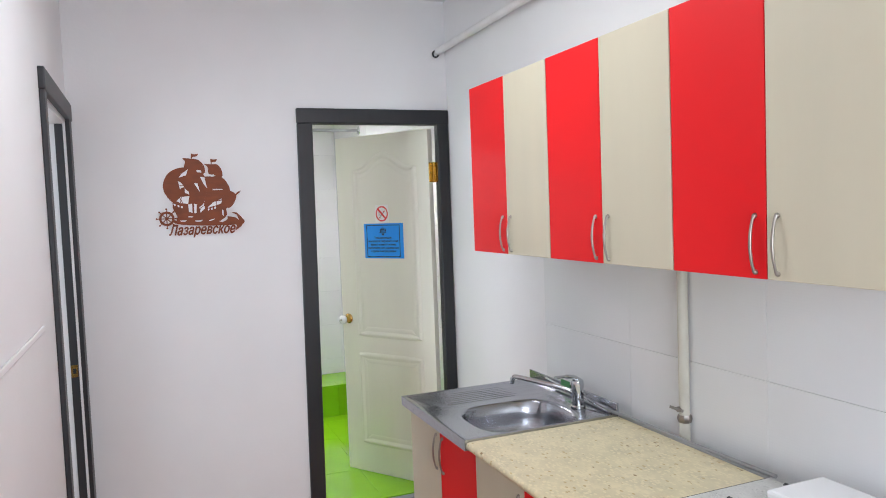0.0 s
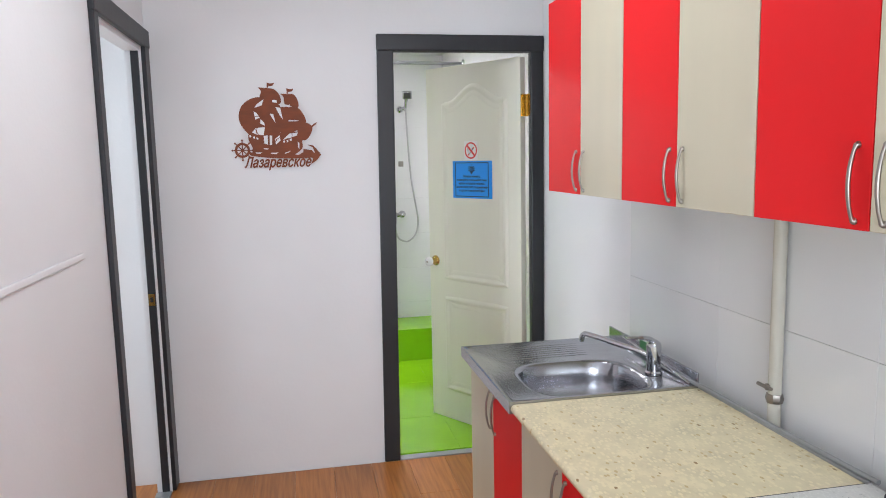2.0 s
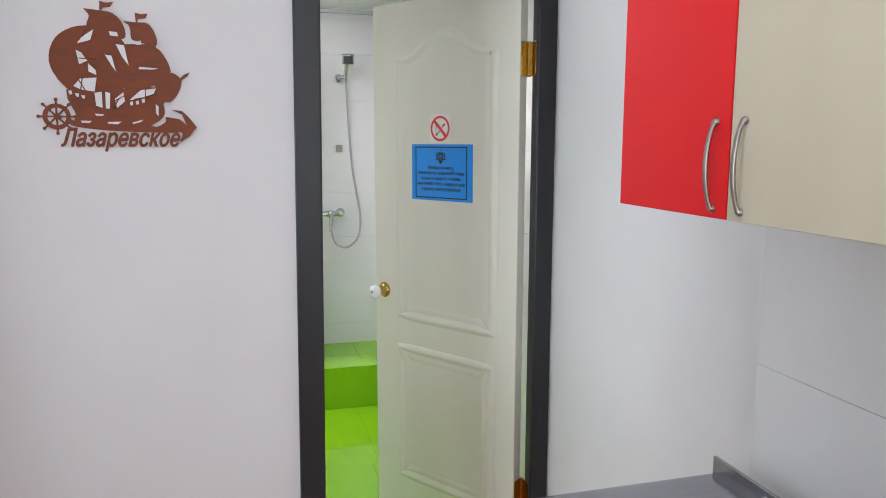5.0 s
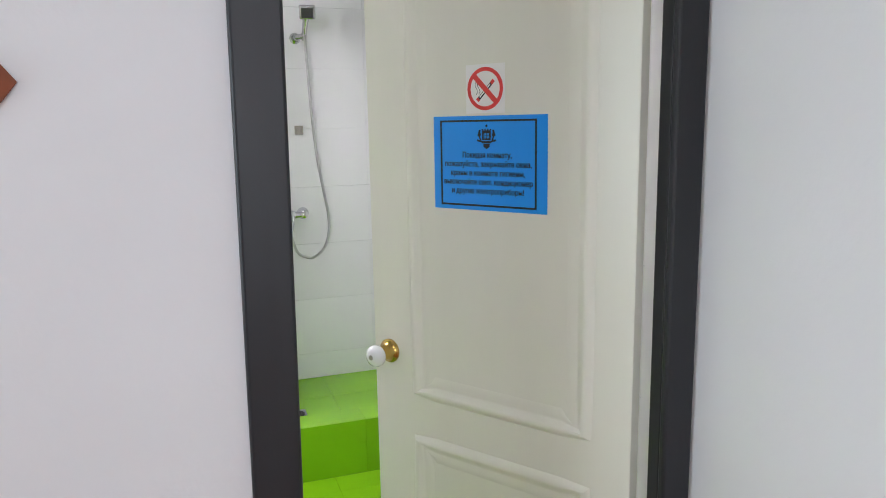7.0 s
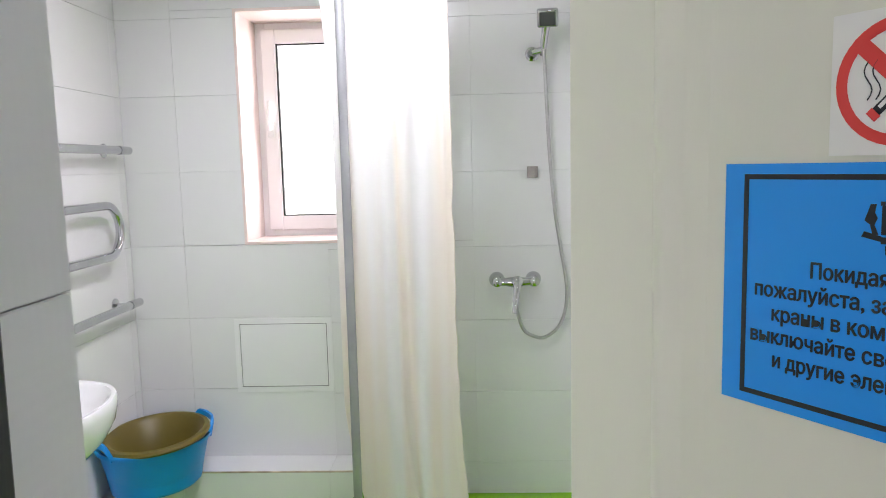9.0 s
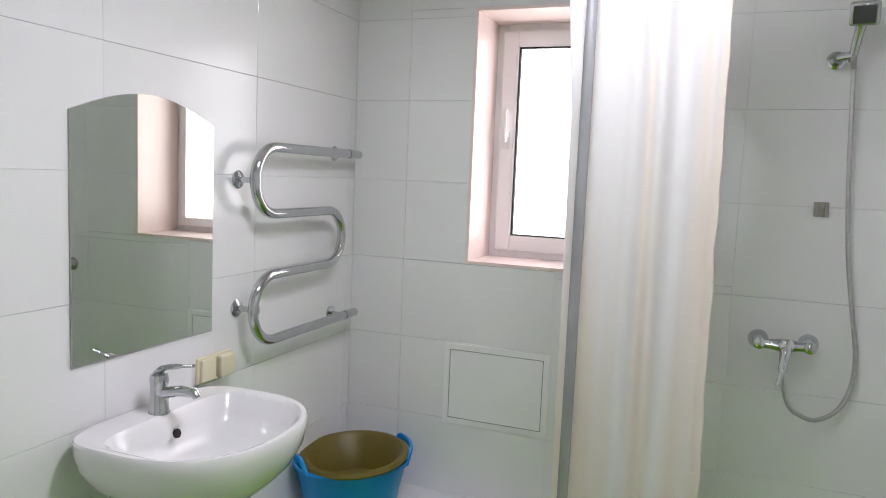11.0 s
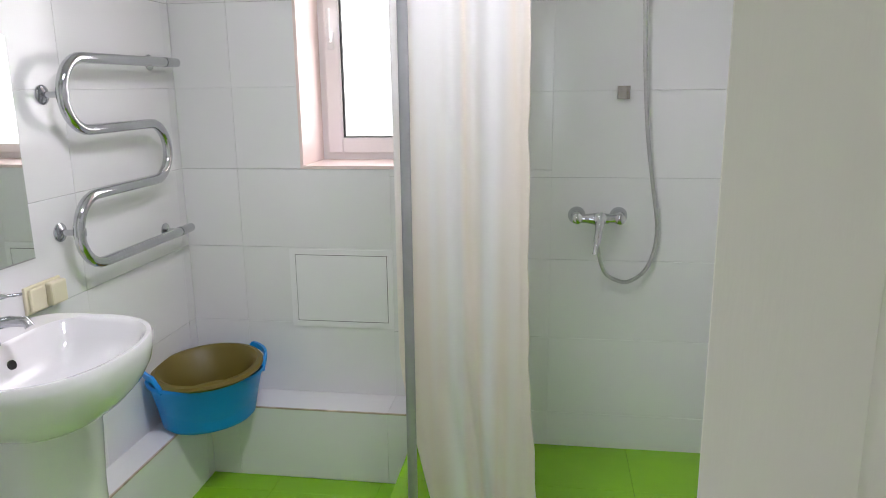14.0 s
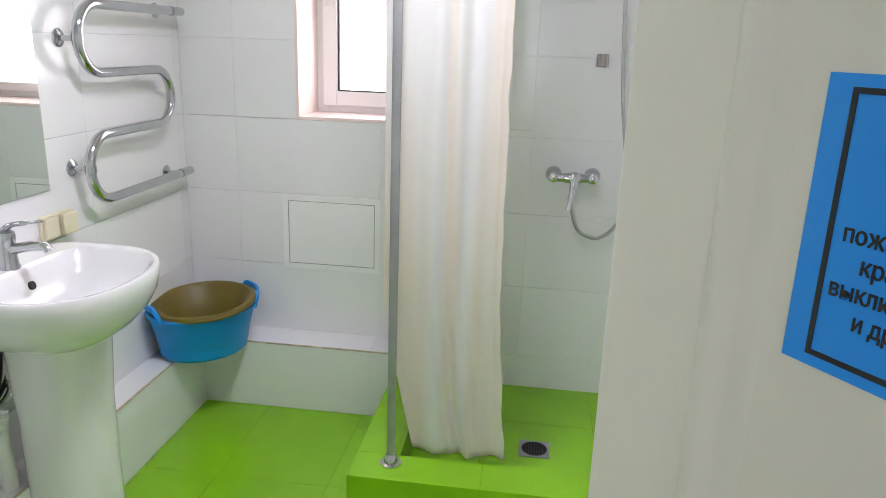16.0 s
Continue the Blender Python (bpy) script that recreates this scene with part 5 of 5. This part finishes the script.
zs = joints(0.0, BC, ROW, 1.491)
# the rows left of the shower lie a little higher than those inside it
zl = joints(0.0, BC, ROW, 1.491 + 0.026)
lay_field(find("wall_bathroom_back"), "tile", TILE, joints(BL, 1.128, COL, 0.523), zl, plane((0, BB + 0.007, 0), (1, 0, 0), (0, 0, 1)), holes=[(WX0, WX1, WZ0, WZ1)])
lay_field(find("wall_bathroom_back"), "tile", TILE, joints(1.128, BR, COL, 0.523), zs, plane((0, BB + 0.007, 0), (1, 0, 0), (0, 0, 1)), holes=[(WX0, WX1, WZ0, WZ1)])
lay_field(find("wall_bathroom_left"), "tile", TILE, joints(BF, BB, COL, 6.29), zl, plane((BL - 0.007, 0, 0), (0, 1, 0), (0, 0, 1)))
lay_field(find("wall_bathroom_right"), "tile", TILE, [-y for y in reversed(joints(BF, BB, COL, 6.5))], zs, plane((BR + 0.007, 0, 0), (0, -1, 0), (0, 0, 1)))
# bathroom side and reveal of the doorway
lay_field(find("wall_bathroom_door"), "tile", TILE, [-x for x in reversed(joints(BL, 1.502, COL, 0.6))], joints(0, BC, ROW, 1.491), plane((0, BF, 0), (-1, 0, 0), (0, 0, 1)))
lay_field(find("wall_bathroom_door"), "tile", TILE, [-x for x in reversed([1.502, 1.92, BR])], joints(DH + 0.05, BC, ROW, 1.491), plane((0, BF, 0), (-1, 0, 0), (0, 0, 1)))
lay_field(find("wall_bathroom_door"), "tile", TILE, [KD + 0.04, BF + 0.007], joints(0, DH + 0.05, ROW, 1.46), plane((DL - 0.07, 0, 0), (0, 1, 0), (0, 0, 1)))
# ledge
lay_field(find("tiled_ledge"), "tile", TILE, joints(5.0, LY, COL, 6.13), [0, LZ], plane((LX - 0.007, 0, 0), (0, 1, 0), (0, 0, 1)))
lay_field(find("tiled_ledge"), "tile", TILE, joints(LX, KX0, COL, 0.523), [0, LZ], plane((0, LY + 0.007, 0), (1, 0, 0), (0, 0, 1)))
lay_field(find("tiled_ledge"), "tile", TILE, [BL, LX], joints(5.0, BB, COL, 6.13), plane((0, 0, LZ - 0.007), (1, 0, 0), (0, 1, 0)))
lay_field(find("tiled_ledge"), "tile", TILE, joints(LX, KX0 + 0.003, COL, 0.523), [LY, BB], plane((0, 0, LZ - 0.007), (1, 0, 0), (0, 1, 0)))
# green floor, kerb and shower floor
GP = 0.41
lay_field(find("floor_bathroom"), "tile", GREEN, joints(LX, KX0, GP, 1.1), joints(KY0, LY, GP, 6.67), plane((0, 0, -0.008), (1, 0, 0), (0, 1, 0)), d=0.008)
lay_field(find("floor_bathroom"), "tile", GREEN, joints(LX, BR, GP, 1.1), joints(5.19, KY0, GP, 6.67), plane((0, 0, -0.008), (1, 0, 0), (0, 1, 0)), d=0.008)
lay_field(find("floor_bathroom"), "tile", GREEN, joints(LX, KX0, GP, 1.1), joints(KD + 0.042, 5.19, GP, 6.67), plane((0, 0, -0.008), (1, 0, 0), (0, 1, 0)), d=0.008)
# slightly higher tiles inside the door
lay_field(find("floor_bathroom"), "tile", GREEN, joints(KX0, BR, 0.45, 1.88), [KD + 0.042, 4.74, 5.19], plane((0, 0, -0.008), (1, 0, 0), (0, 1, 0)), d=0.02)
kerb = find("shower_kerb")
lay_field(kerb, "tile", GREEN, joints(KX0, BR, GP, KX0 + GP), [KY0, KY1], plane((0, 0, KZ - 0.007), (1, 0, 0), (0, 1, 0)))
lay_field(kerb, "tile", GREEN, [KX0, KX1], joints(KY1, BB, GP, 6.42), plane((0, 0, KZ - 0.007), (1, 0, 0), (0, 1, 0)))
lay_field(kerb, "tile", GREEN, joints(KX0, BR, GP, KX0 + GP), [0, KZ], plane((0, KY0 + 0.007, 0), (1, 0, 0), (0, 0, 1)))
lay_field(kerb, "tile", GREEN, [-y for y in reversed(joints(KY0, LY, GP, 6.42))], [0, KZ], plane((KX0 + 0.007, 0, 0), (0, -1, 0), (0, 0, 1)))
lay_field(kerb, "tile", GREEN, [-x for x in reversed(joints(KX1, BR, GP, 1.9))], [SF, KZ], plane((0, KY1 - 0.007, 0), (-1, 0, 0), (0, 0, 1)))
lay_field(kerb, "tile", GREEN, joints(KY1, BB, GP, 6.42), [SF, KZ], plane((KX1 - 0.007, 0, 0), (0, 1, 0), (0, 0, 1)))
lay_field(find("shower_floor"), "tile", GREEN, joints(KX1, BR, GP, 2.04), joints(KY1, BB, GP, 6.64), plane((0, 0, SF - 0.007), (1, 0, 0), (0, 1, 0)))
# kitchen splashback, on a thick bed
splash = structure("splashback", boxes((2.312, KR, 1.2, 3.15, 0.72, 1.7)), GROUT, "white ceramic tile splashback over the worktop", "splashback")
lay_field(splash, "tile", TILE, [-y for y in reversed(joints(1.2, 3.15, COL, 2.567))], joints(0.72, 1.7, ROW, 1.091), plane((2.312, 0, 0), (0, -1, 0), (0, 0, 1)))
# laminate planks
kf = find("floor_kitchen")
for i, x in enumerate([KL + 0.19 * k for k in range(10)]):
    w = min(0.19, KR - x)
    y = KB - 0.4 * (i % 3)
    while y < KD + 0.06:
        a, b = max(y, KB), min(y + 1.2, KD - 0.012)
        if b - a > 0.03 and w > 0.03:
            lay(kf, "plank", PLANK, w - 0.0012, b - a - 0.0012, 0.012, Matrix.Translation((x, a, -0.012)))
        y += 1.2
